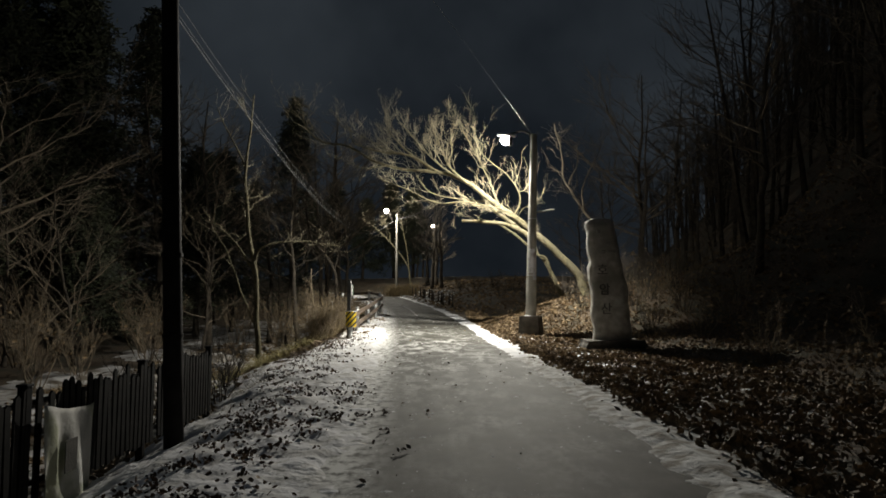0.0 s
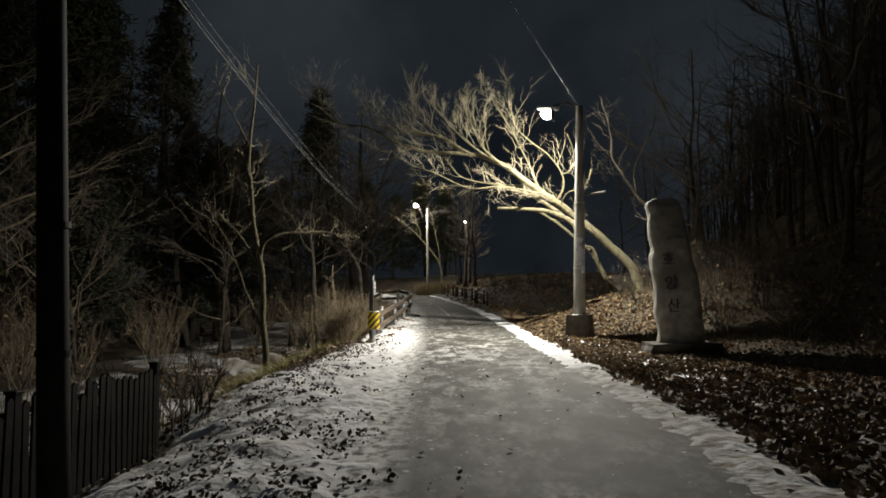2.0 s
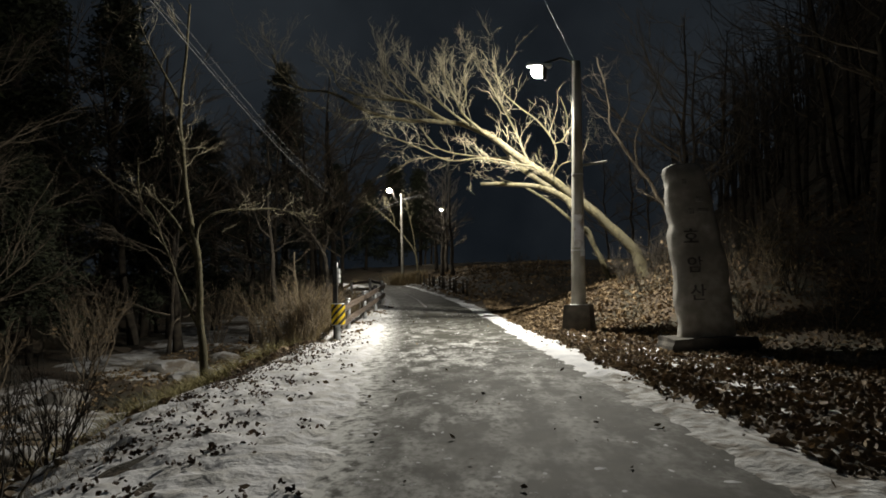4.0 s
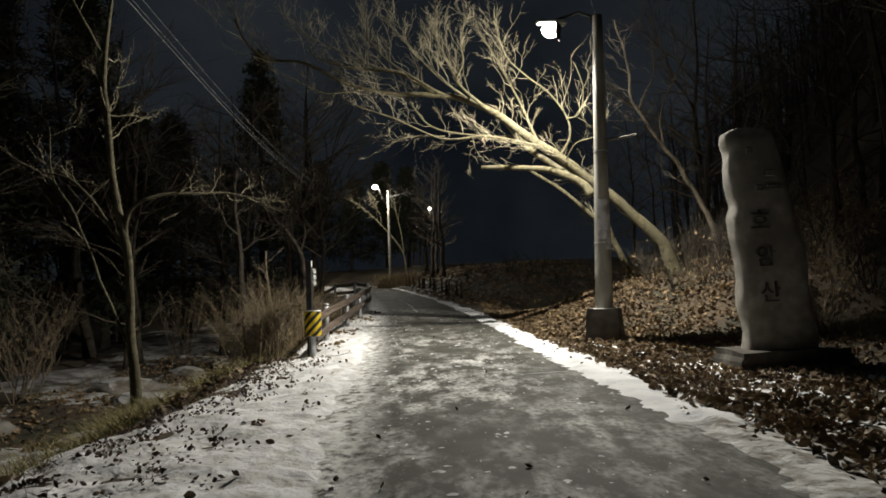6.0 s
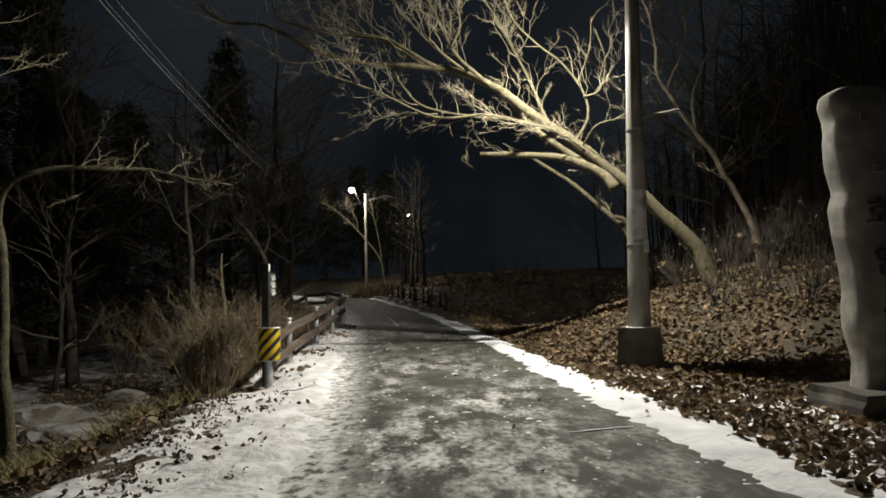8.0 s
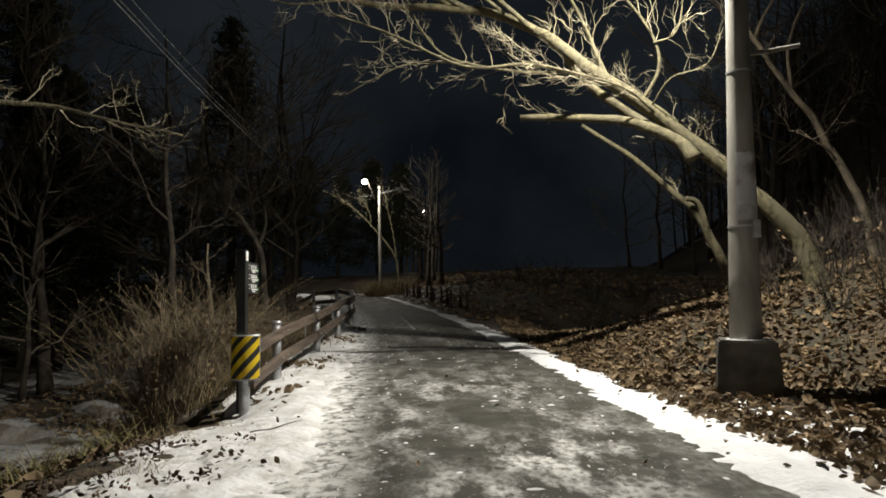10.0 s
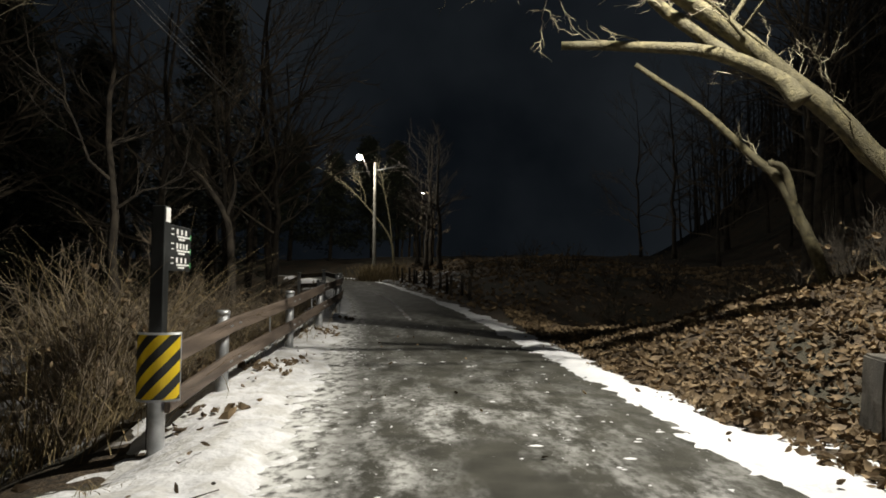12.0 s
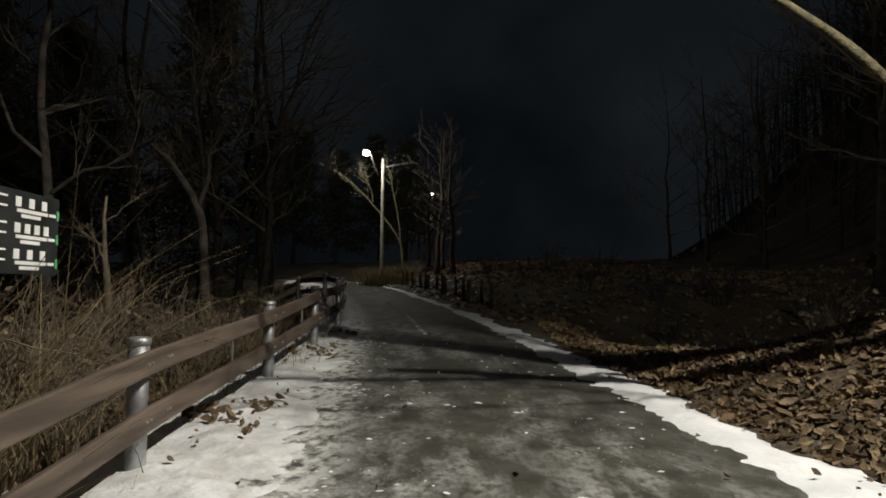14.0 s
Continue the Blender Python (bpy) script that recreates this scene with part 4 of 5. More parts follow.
    limb("limb", [(-0.41, 26.0, 6.44), (-1.38, 26.0, 7.02), (-2.27, 26.0, 7.12), (-3.0, 26.0, 7.3), (-3.60, 26.0, 7.55), (-3.78, 26.0, 8.2)], 0.060, 0.016, 6, "", 15, (0.6, 1.4), 2, 0.3)
    limb("limb", [(-0.18, 24.9, 5.0), (-1.1, 25.0, 5.03), (-1.66, 25.0, 4.8), (-2.22, 25.0, 4.49)], 0.018, 0.006, 5, "", 7, (0.3, 0.8), 1, 0.0, 0.15, 0.0)
    limb("limb", [(-2.3, 26.1, 6.6), (-3.28, 26.0, 6.5), (-3.76, 26.0, 6.74), (-4.5, 26.0, 7.05)], 0.022, 0.007, 5, "", 8, (0.4, 1.0), 1, 0.1)
    limb("limb", [(-1.2, 25.9, 6.98), (-2.2, 25.8, 7.2), (-3.2, 25.7, 7.7), (-4.4, 25.6, 8.3)], 0.03, 0.008, 6, "", 12, (0.5, 1.2), 2, 0.2)
    limb("limb", [(0.5, 25.6, 6.1), (-0.3, 25.2, 6.6), (-1.0, 24.9, 7.3), (-1.6, 24.7, 8.0)], 0.035, 0.008, 6, "", 14, (0.5, 1.2), 2, 0.3)
    limb("limb", [(2.95, 25.5, 4.02), (2.5, 25.6, 4.38), (1.98, 25.6, 4.78), (1.70, 25.6, 5.14), (1.42, 25.6, 5.50), (1.12, 25.6, 5.74)], 0.085, 0.08, 9, "", 6, (0.4, 1.0), 1, 0.0)
    limb("sawn_limb", [(3.43, 25.1, 3.44), (3.2, 25.2, 3.78), (2.60, 25.4, 4.10), (1.90, 25.6, 4.27), (0.75, 25.85, 4.36)], 0.125, 0.055, 10, "thick sawn-off limb", 5, (0.3, 0.7), 1, 0.0)
    limb("lower_limb", [(5.05, 27.0, 0.9), (4.85, 27.0, 1.4), (4.56, 27.0, 2.11), (4.19, 27.0, 2.87), (3.74, 27.0, 3.25), (3.05, 27.0, 3.86), (2.09, 27.0, 4.51)], 0.118, 0.038, 9, "crooked lower limb", 6, (0.3, 0.7), 1, 0.1)
    limb("lower_limb", [(4.42, 27.0, 2.45), (4.22, 26.85, 2.95), (3.95, 26.75, 3.05)], 0.071, 0.046, 8)
    part("crown", shared, M_twig_pale, tree, "pale bare twigs", True)
    return tree


leaning_tree()


def stream_tree():
    base = Vector((-5.5, 19.85, ground_at(-5.5, 19.85) - 0.1))
    tree = thing("young_tree", base, "slender bare forked tree standing on the stream bank", "tree")
    rng = random.Random(4)
    tw = Shape()

    def limb(name, pts, r0, r1, twigs=0, length=(0.5, 1.0), up=0.4):
        path = smooth_path([Vector(p) - base for p in pts], 5)
        m = len(path)
        path = [p + noise.noise_vector(p * 1.6) * 0.03 for p in path]
        rad = [r0 + (r1 - r0) * i / (m - 1) for i in range(m)]
        part(name, Shape().tube(path, rad, 8, wobble=0.1, rng=rng), M_bark_pale, tree, "", True)
        for k in range(twigs):
            i = rng.randint(m // 2, m - 2)
            ax = Vector((rng.uniform(-1, 1), rng.uniform(-1, 1), rng.uniform(-0.5, 1)))
            sprays(tw, path[i], (path[i + 1] - path[i]).normalized() * 0.5 + ax, rng.uniform(*length), min(0.014, rad[i] * 0.5), 2, rng, up, 0.8, (2, 4), 0.07)

    limb("trunk", [(-5.52, 19.85, base.z - 0.1), (-5.55, 19.85, 0.0), (-5.61, 19.85, 0.61), (-5.69, 19.85, 2.11), (-5.91, 19.85, 3.27), (-6.0, 19.85, 4.36), (-6.05, 19.85, 5.36), (-5.95, 19.9, 6.4), (-5.85, 19.9, 7.6)], 0.10, 0.022, 11)
    limb("limb", [(-6.05, 19.85, 5.3), (-6.3, 19.9, 5.8), (-6.7, 20.0, 6.5), (-7.0, 20.0, 7.2)], 0.035, 0.012, 6)
    limb("limb", [(-5.66, 19.85, 1.75), (-5.70, 19.85, 2.3), (-5.56, 19.85, 2.77), (-5.2, 20.0, 2.98), (-4.75, 20.3, 3.03), (-4.38, 20.7, 3.1), (-3.87, 21.1, 3.05), (-3.4, 21.5, 3.0)], 0.05, 0.010, 18, (0.3, 0.8), 0.1)
    limb("limb", [(-5.66, 19.85, 1.7), (-5.80, 19.85, 2.2), (-6.22, 19.85, 2.88), (-6.62, 19.85, 3.31), (-7.2, 19.8, 3.4)], 0.045, 0.012, 6)
    limb("stem", [(-5.60, 19.9, 0.3), (-5.72, 19.85, 0.61), (-6.13, 19.85, 1.59), (-6.53, 19.85, 2.66), (-6.93, 19.85, 3.39), (-6.98, 19.85, 4.2)], 0.035, 0.010, 5)
    part("crown", tw, M_twig_pale, tree, "pale bare twigs", True)


stream_tree()


def slope_tree():
    base = Vector((6.95, 26.0, ground_at(6.95, 26.0) - 0.1))
    tree = thing("slope_tree", base, "slender bare tree with a kinked stem on the leafy slope", "tree")
    rng = random.Random(61)
    tw = Shape()
    for name, pts, r0, r1, twigs in (("trunk", [(6.95, 26.0, base.z - 0.1), (6.80, 26.0, 2.6), (6.40, 26.0, 3.5), (6.05, 26.0, 4.2), (5.62, 26.0, 4.78), (5.15, 26.0, 5.5), (4.85, 26.0, 6.1), (4.75, 26.0, 7.2), (4.5, 26.1, 8.3)], 0.085, 0.02, 16),
                                     ("limb", [(5.62, 26.0, 4.78), (5.55, 25.9, 5.5), (5.8, 25.8, 6.3), (6.2, 25.7, 7.1), (6.3, 25.7, 8.0)], 0.035, 0.010, 10),
                                     ("limb", [(5.0, 26.0, 5.8), (5.3, 25.6, 6.6), (5.2, 25.4, 7.4)], 0.03, 0.008, 8),
                                     ("limb", [(6.4, 26.0, 3.5), (6.0, 25.8, 3.8), (5.5, 25.7, 4.0)], 0.02, 0.008, 3)):
        path = smooth_path([Vector(p) - base for p in pts], 5)
        m = len(path)
        path = [p + noise.noise_vector(p * 1.7) * 0.05 for p in path]
        part(name, Shape().tube(path, [r0 + (r1 - r0) * k / (m - 1) for k in range(m)], 8, wobble=0.1, rng=rng), M_twig_dim, tree, "", True)
        for k in range(twigs):
            i = rng.randint(m // 2, m - 2)
            ax = Vector((rng.uniform(-1, 1), rng.uniform(-1, 1), rng.uniform(-0.3, 1)))
            sprays(tw, path[i], (path[i + 1] - path[i]).normalized() * 0.5 + ax, rng.uniform(0.5, 1.2), 0.011, 2, rng, 0.1, 0.85, (2, 4), 0.10)
    part("crown", tw, M_twig_dim, tree, "bare twigs", True)


slope_tree()


def bare_tree(name, base, h, r, lean, limbs, seed, bark, twig, label, level=2, first=0.3, reach=0.42, group=""):
    x, y = base
    z = ground_at(x, y) - 0.15
    tree = thing(name, (x, y, z), label, "tree", group)
    rng = random.Random(seed)
    top = Vector((lean[0] * h, lean[1] * h, h))
    steps = 12
    path = bent((0, 0, 0), top, rng, 0.012, steps)
    rad = [r * (1 - 0.85 * (i / steps) ** 0.9) * (1.35 if i == 0 else 1) for i in range(steps + 1)]
    part("trunk", Shape().tube(path, rad, 9, wobble=0.12, rng=rng), bark, tree, "", True)
    tw = Shape()
    for k in range(limbs):
        t = first + (0.97 - first) * (k + rng.random()) / limbs
        i = min(int(t * steps), steps - 1)
        p = path[i].lerp(path[i + 1], t * steps - i)
        a = rng.uniform(0, 2 * math.pi)
        d = Vector((math.cos(a), math.sin(a), rng.uniform(0.25, 1.1)))
        L = h * reach * rng.uniform(0.5, 1.0) * (1.15 - 0.6 * t)
        sprays(tw, p, d, L, max(rad[i] * 0.5, 0.02), level, rng, 0.15, 0.6, (4, 6), 0.05)
    part("crown", tw, twig, tree, "bare branches", True)
    return tree


def copies(ob, places, seed):
    rng = random.Random(seed)
    for x, y, s in places:
        copy_thing(ob, pose(x, y, ground_at(x, y) - 0.15, rng.uniform(-4, 4), rng.uniform(-4, 4), rng.uniform(0, 360)) @ Matrix.Scale(s, 4))


W = "dark bare woodland tree on the valley side"
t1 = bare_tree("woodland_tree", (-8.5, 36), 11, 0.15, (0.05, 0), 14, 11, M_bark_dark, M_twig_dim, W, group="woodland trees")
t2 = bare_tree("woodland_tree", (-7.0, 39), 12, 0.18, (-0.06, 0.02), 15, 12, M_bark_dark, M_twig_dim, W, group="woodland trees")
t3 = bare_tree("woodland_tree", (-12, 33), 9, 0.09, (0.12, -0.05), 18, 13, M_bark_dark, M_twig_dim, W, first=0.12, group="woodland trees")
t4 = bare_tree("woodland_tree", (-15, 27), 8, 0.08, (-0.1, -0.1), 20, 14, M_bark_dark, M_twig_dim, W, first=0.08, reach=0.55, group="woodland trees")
rng = random.Random(77)
left_places = [[], [], [], []]
for k in range(60):
    y = rng.uniform(10, 64)
    x = -rng.uniform(16.5, 32) if y < 32 else -rng.uniform(9, 26) - max(0, (y - 46)) * 0.55
    left_places[k % 4].append((x, y, rng.uniform(0.75, 1.3)))
for t, places in zip((t1, t2, t3, t4), left_places):
    copies(t, places, 5)
copies(t2, [(-6.3, 40.5, 0.95), (-6.9, 43.5, 1.1), (-5.6, 37.2, 0.7), (-7.6, 41.5, 1.0)], 8)
right_places = [(14 + rng.uniform(0, 14), rng.uniform(8, 26), rng.uniform(0.8, 1.3)) for k in range(16)]
copies(t1, right_places[:8], 9)
copies(t3, right_places[8:], 10)
slope_places = [(rng.uniform(11, 38), rng.uniform(8, 60), rng.uniform(0.8, 1.3)) for k in range(44)]
copies(t1, slope_places[:22], 16)
copies(t3, slope_places[22:], 17)
left_slope = [(-rng.uniform(20, 44), rng.uniform(12, 52), rng.uniform(0.9, 1.35)) for k in range(36)]
copies(t2, left_slope[:18], 18)
copies(t4, left_slope[18:], 19)
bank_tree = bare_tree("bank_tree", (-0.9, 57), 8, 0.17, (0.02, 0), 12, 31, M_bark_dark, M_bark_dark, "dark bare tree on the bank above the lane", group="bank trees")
lamplit_bush = bare_tree("lamplit_wood", (-2.6, 82.5), 8.5, 0.13, (0.02, 0), 16, 52, M_bark_mid, M_twig, "bare tree in front of a distant lamp", first=0.25, reach=0.3, group="lamplit wood")
copies(lamplit_bush, [(-1.2, 81.5, 0.95), (-2.0, 79.5, 1.05), (-0.2, 83.5, 0.9), (-3.4, 84.0, 0.85), (-0.9, 79.0, 0.9)], 31)
copies(bank_tree, [(-0.1, 55.5, 1.0), (-1.5, 62, 0.9), (-0.6, 60, 1.0)], 12)
bare_tree("brush_tree", (-5.95, 30.2), 3.6, 0.12, (-0.03, 0), 4, 35, M_bark_mid, M_twig, "thin bare tree behind the guard rail", first=0.6, reach=0.35)
bare_tree("rail_tree", (-5.9, 34.5), 8, 0.10, (-0.10, 0.05), 10, 36, M_bark_dark, M_bark_dark, "crooked bare tree behind the guard rail", first=0.45, reach=0.3)
bare_tree("rail_tree", (-6.6, 30), 9, 0.12, (-0.05, 0.0), 10, 38, M_bark_dark, M_bark_dark, "crooked bare tree behind the guard rail", first=0.4, reach=0.35)


def far_woods():
    """The bare wood that closes the valley, too far and dim to tell its trees apart."""
    rr = random.Random(71)
    s = Shape()
    spots = [(rr.uniform(8, 62), rr.uniform(24, 100)) for k in range(520)] + [(-rr.uniform(26, 70), rr.uniform(8, 66)) for k in range(130)]
    for x, y in spots:
        if 0 < x < 10 + 0.26 * max(y - 20, 0):
            continue
        h, r0 = rr.uniform(8, 14), rr.uniform(0.09, 0.17)
        base = Vector((x, y, ground_at(x, y) - 0.3))
        path = bent(base, base + Vector((rr.gauss(0, 0.7), rr.gauss(0, 0.7), h)), rr, 0.012, 6)
        s.tube(path, [r0 * (1 - 0.14 * i) for i in range(7)], 5, cap=False)
        for k in range(10):
            i = rr.randint(1, 5)
            a = rr.uniform(0, 6.283)
            sprays(s, path[i].lerp(path[i + 1], rr.random()), (math.cos(a), math.sin(a), rr.uniform(0.3, 1.2)), h * rr.uniform(0.18, 0.36), 0.03, 1, rr, 0.15, 0.6, (4, 6), 0.05)
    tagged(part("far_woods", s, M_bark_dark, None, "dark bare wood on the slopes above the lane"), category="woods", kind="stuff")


far_woods()


def lit_far_tree():
    z = ground_at(-3.0, 60.5) - 0.1
    base = Vector((-3.0, 60.5, z))
    tree = thing("lamplit_tree", base, "pale bare tree lit by the lamp beside it", "tree")
    rng = random.Random(9)
    tw = Shape()
    for pts, r in (([(-3.0, 60.5, z), (-3.25, 60.5, 4.2), (-4.9, 60.5, 6.4), (-6.3, 60.4, 7.8), (-7.6, 60.3, 8.6)], 0.085),
                   ([(-3.05, 60.5, z + 0.8), (-3.3, 60.6, 5.4), (-3.7, 60.7, 7.4), (-3.9, 60.7, 8.6)], 0.06),
                   ([(-4.9, 60.5, 6.4), (-5.0, 60.4, 7.3), (-5.8, 60.2, 8.6)], 0.04)):
        path = smooth_path([Vector(p) - base for p in pts], 5)
        part("limb", Shape().tube(path, [r * (1 - 0.8 * i / (len(path) - 1)) for i in range(len(path))], 7), M_bark_pale, tree, "", True)
        for k in range(12):
            i = rng.randint(len(path) // 2, len(path) - 2)
            d = (path[i + 1] - path[i]).normalized() + Vector((rng.uniform(-1, 1), rng.uniform(-1, 1), rng.uniform(-0.4, 1)))
            sprays(tw, path[i], d, rng.uniform(0.8, 1.6), 0.012, 1, rng, 0.2, 0.8, (3, 5))
    part("crown", tw, M_twig_pale, tree, "", True)


lit_far_tree()


def curved_tree():
    z = ground_at(-4.95, 31.9) - 0.1
    base = Vector((-4.95, 31.9, z))
    tree = thing("curved_tree", base, "bare tree with a curved dark trunk behind the guard rail", "tree")
    rng = random.Random(44)
    tw = Shape()
    for name, pts, r in (("trunk", [(-4.95, 31.9, z), (-5.12, 31.9, 0.9), (-5.18, 31.9, 1.7), (-5.28, 31.9, 2.6), (-5.75, 31.9, 3.4), (-6.4, 31.9, 4.2), (-6.7, 31.9, 5.6), (-6.6, 31.9, 7.2)], 0.11),
                         ("limb", [(-5.3, 31.9, 2.7), (-5.1, 31.8, 3.4), (-5.3, 31.8, 4.4), (-5.2, 31.8, 5.6)], 0.05)):
        path = smooth_path([Vector(p) - base for p in pts], 5)
        part(name, Shape().tube(path, [r * (1 - 0.75 * i / (len(path) - 1)) for i in range(len(path))], 8, wobble=0.1, rng=rng), M_bark_dark, tree, "", True)
        for k in range(9):
            i = rng.randint(len(path) // 2, len(path) - 2)
            d = (path[i + 1] - path[i]).normalized() + Vector((rng.uniform(-1, 1), rng.uniform(-1, 1), rng.uniform(-0.4, 1)))
            sprays(tw, path[i], d, rng.uniform(0.6, 1.4), 0.012, 2, rng, 0.1, 0.8, (3, 5))
    part("crown", tw, M_twig, tree, "", True)


curved_tree()


# ---- evergreens ----
def evergreen(base, h, width, seed, sink=0.15):
    x, y = base
    tree = thing("evergreen_tree", (x, y, ground_at(x, y) - sink), "dark evergreen tree on the valley side", "tree", "evergreens")
    r = np.random.RandomState(seed)
    rn = random.Random(seed)
    part("trunk", Shape().tube([(0, 0, 0), (0.1, 0, h * 0.4), (0, 0.1, h * 0.75), (0, 0, h)], [h * 0.018, h * 0.013, h * 0.007, 0.02], 8), M_bark_dark, tree, "", True)
    s = Shape()
    for k in range(210):
        t = rn.random() ** 0.8
        z = h * (0.18 + 0.8 * t)
        reach = width * (1 - t) ** 0.75 * rn.uniform(0.55, 1.1) + 0.25
        a = rn.uniform(0, 6.283)
        tip = Vector((math.cos(a) * reach, math.sin(a) * reach, z - reach * rn.uniform(0.05, 0.35)))
        root = Vector((0, 0, z))
        s.tube([root, root.lerp(tip, 0.5) + Vector((0, 0, 0.1)), tip], [0.03, 0.02, 0.006], 3, cap=False)
        for e in range(46):
            p = root.lerp(tip, rn.uniform(0.3, 1.05)) + Vector((rn.gauss(0, 0.22), rn.gauss(0, 0.22), rn.gauss(0, 0.14)))
            d = Vector((rn.gauss(0, 1), rn.gauss(0, 1), rn.gauss(-0.2, 0.5))).normalized() * rn.uniform(0.14, 0.36)
            q = d.orthogonal().normalized() * rn.uniform(0.03, 0.075)
            s.add([p - q, p + q, p + d + q * 0.3, p + d * 1.1 - q * 0.3], [(0, 1, 2, 3)])
    part("crown", s, M_needle, tree, "dark green drooping foliage")
    return tree


e1 = evergreen((-11.5, 50), 18, 3.4, 1)
e2 = evergreen((-15, 40), 12, 3.2, 2)
copies(e1, [(-19, 46, 0.85), (-26, 40, 0.9), (-30, 26, 0.8), (-24, 30, 1.15), (-19, 34, 1.2), (-24, 50, 1.4), (-21, 22, 1.4), (-27, 27, 1.5), (-18.5, 12, 1.2), (-22, 38, 1.1), (-26, 46, 1.1), (-27, 20, 1.2), (-31, 34, 1.2), (-20, 31, 1.0), (-34, 44, 1.2), (-29, 12, 1.1), (-19, 17.5, 1.1), (-21, 23, 1.2)], 3)
copies(e2, [(-20, 33, 1.0), (-16.5, 31, 0.7), (-23, 26, 1.1), (-19, 20, 0.9), (-15, 47, 1.1), (-22, 14, 1.0), (-9, 73, 0.8), (-3.5, 76, 0.9), (-15, 72, 0.9), (-21, 72, 1.0), (-28, 68, 1.0), (-13, 76, 1.0), (-6, 80, 1.0)], 4)


# ---- grasses, brush and leaf litter ----
def strips(centres, heights, lean, width, seed, bend=0.5, steps=4):
    """Bent blades, one for each centre."""
    r = np.random.RandomState(seed)
    n = len(centres)
    c = np.asarray(centres, float)
    h = np.asarray(heights, float)
    a = r.uniform(0, 2 * np.pi, n)
    tilt = np.abs(r.normal(0, lean, n))
    dx, dy = np.cos(a), np.sin(a)
    b = r.uniform(0, 2 * np.pi, n)
    wx, wy = np.cos(b) * width / 2, np.sin(b) * width / 2
    curl = r.uniform(0.3, 1.0, n) * bend
    verts = np.zeros((n, (steps + 1) * 2, 3))
    for i in range(steps + 1):
        t = i / steps
        out = h * (tilt * t + curl * t * t)
        px, py = c[:, 0] + dx * out, c[:, 1] + dy * out
        pz = c[:, 2] + h * t * (1 - 0.35 * curl * t * t)
        w = 1 - 0.75 * t
        verts[:, 2 * i] = np.stack([px - wx * w, py - wy * w, pz], 1)
        verts[:, 2 * i + 1] = np.stack([px + wx * w, py + wy * w, pz], 1)
    s = Shape()
    s.v = [tuple(v) for v in verts.reshape(-1, 3).tolist()]
    k = (steps + 1) * 2
    s.f = [(j * k + 2 * i, j * k + 2 * i + 1, j * k + 2 * i + 3, j * k + 2 * i + 2) for j in range(n) for i in range(steps)]
    return s


def grass(name, spots, count, height, spread, material, label, seed, width=0.008, lean=0.25, bend=0.5):
    r = np.random.RandomState(seed)
    pick = r.randint(0, len(spots), count)
    sp = np.asarray(spots, float)[pick]
    x = sp[:, 0] + r.normal(0, spread, count)
    y = sp[:, 1] + r.normal(0, spread, count)
    z = land(x, y) - 0.03
    ob = part(name, strips(np.stack([x, y, z], 1), r.uniform(0.5, 1.0, count) * height, lean, width, seed, bend), material, None, label)
    return tagged(ob, category="grass", kind="stuff")


rn = random.Random(3)
grass("dry_reeds", [(-4.5 + rn.gauss(0, 0.30), 24.7 + rn.gauss(0, 0.45)) for k in range(16)], 430, 2.35, 0.22, M_straw, "tall dry straw-coloured reeds behind the guard rail", 1, 0.010, 0.26, 0.65)
grass("tangled_brush", [(-4.4 + rn.uniform(-0.5, 0.5), 23.6 + rn.uniform(0, 12)) for k in range(40)], 1250, 0.9, 0.35, M_straw, "tangled dry undergrowth below the guard rail", 2, 0.010, 0.5, 0.8)
grass("bank_grass", [(-4.6 + rn.uniform(-0.9, 0.6), 17.5 + rn.uniform(-3.5, 4.5)) for k in range(15)], 4200, 0.42, 0.30, M_moss, "dull yellow-green grass on the stream bank", 3, 0.010, 0.5, 0.9)
grass("verge_tufts", [(-3.3 + rn.uniform(-0.35, 0.35), rn.uniform(8, 22)) for k in range(26)], 900, 0.22, 0.10, M_straw, "short dry tufts at the edge of the snow", 4, 0.008, 0.5, 0.9)
grass("far_dead_grass", [(-4.0 + rn.uniform(-0.7, 1.4), 56 + rn.uniform(-1.5, 1.8)) for k in range(24)], 1400, 1.15, 0.35, M_straw, "tall dead grass round the far pole", 5, 0.03, 0.2, 0.4)
grass("slope_grass", [(5.5 + rn.uniform(-1.0, 3.0), 24.5 + rn.uniform(-2, 5)) for k in range(30)], 260, 0.6, 0.35, M_straw, "thin dead grass on the leafy slope", 6, 0.008, 0.5, 0.8)
grass("stream_grass", [(rn.uniform(-12, -6.5), rn.uniform(14, 34)) for k in range(30)], 1500, 0.5, 0.30, M_straw, "dead grass among the stream rocks", 7, 0.012, 0.5, 0.8)


LEAF = np.array([(0, -0.5, 0.0), (-0.26, -0.22, 0.06), (0.0, -0.2, -0.03), (0.26, -0.22, 0.07), (-0.34, 0.1, 0.10), (0.0, 0.1, -0.04), (0.33, 0.12, 0.08), (-0.18, 0.36, 0.07), (0.0, 0.34, 0.02), (0.18, 0.36, 0.10), (0.0, 0.55, 0.12)])
LEAF_FACES = [(0, 2, 1), (0, 3, 2), (1, 2, 5, 4), (2, 3, 6, 5), (4, 5, 8, 7), (5, 6, 9, 8), (7, 8, 10), (8, 9, 10)]


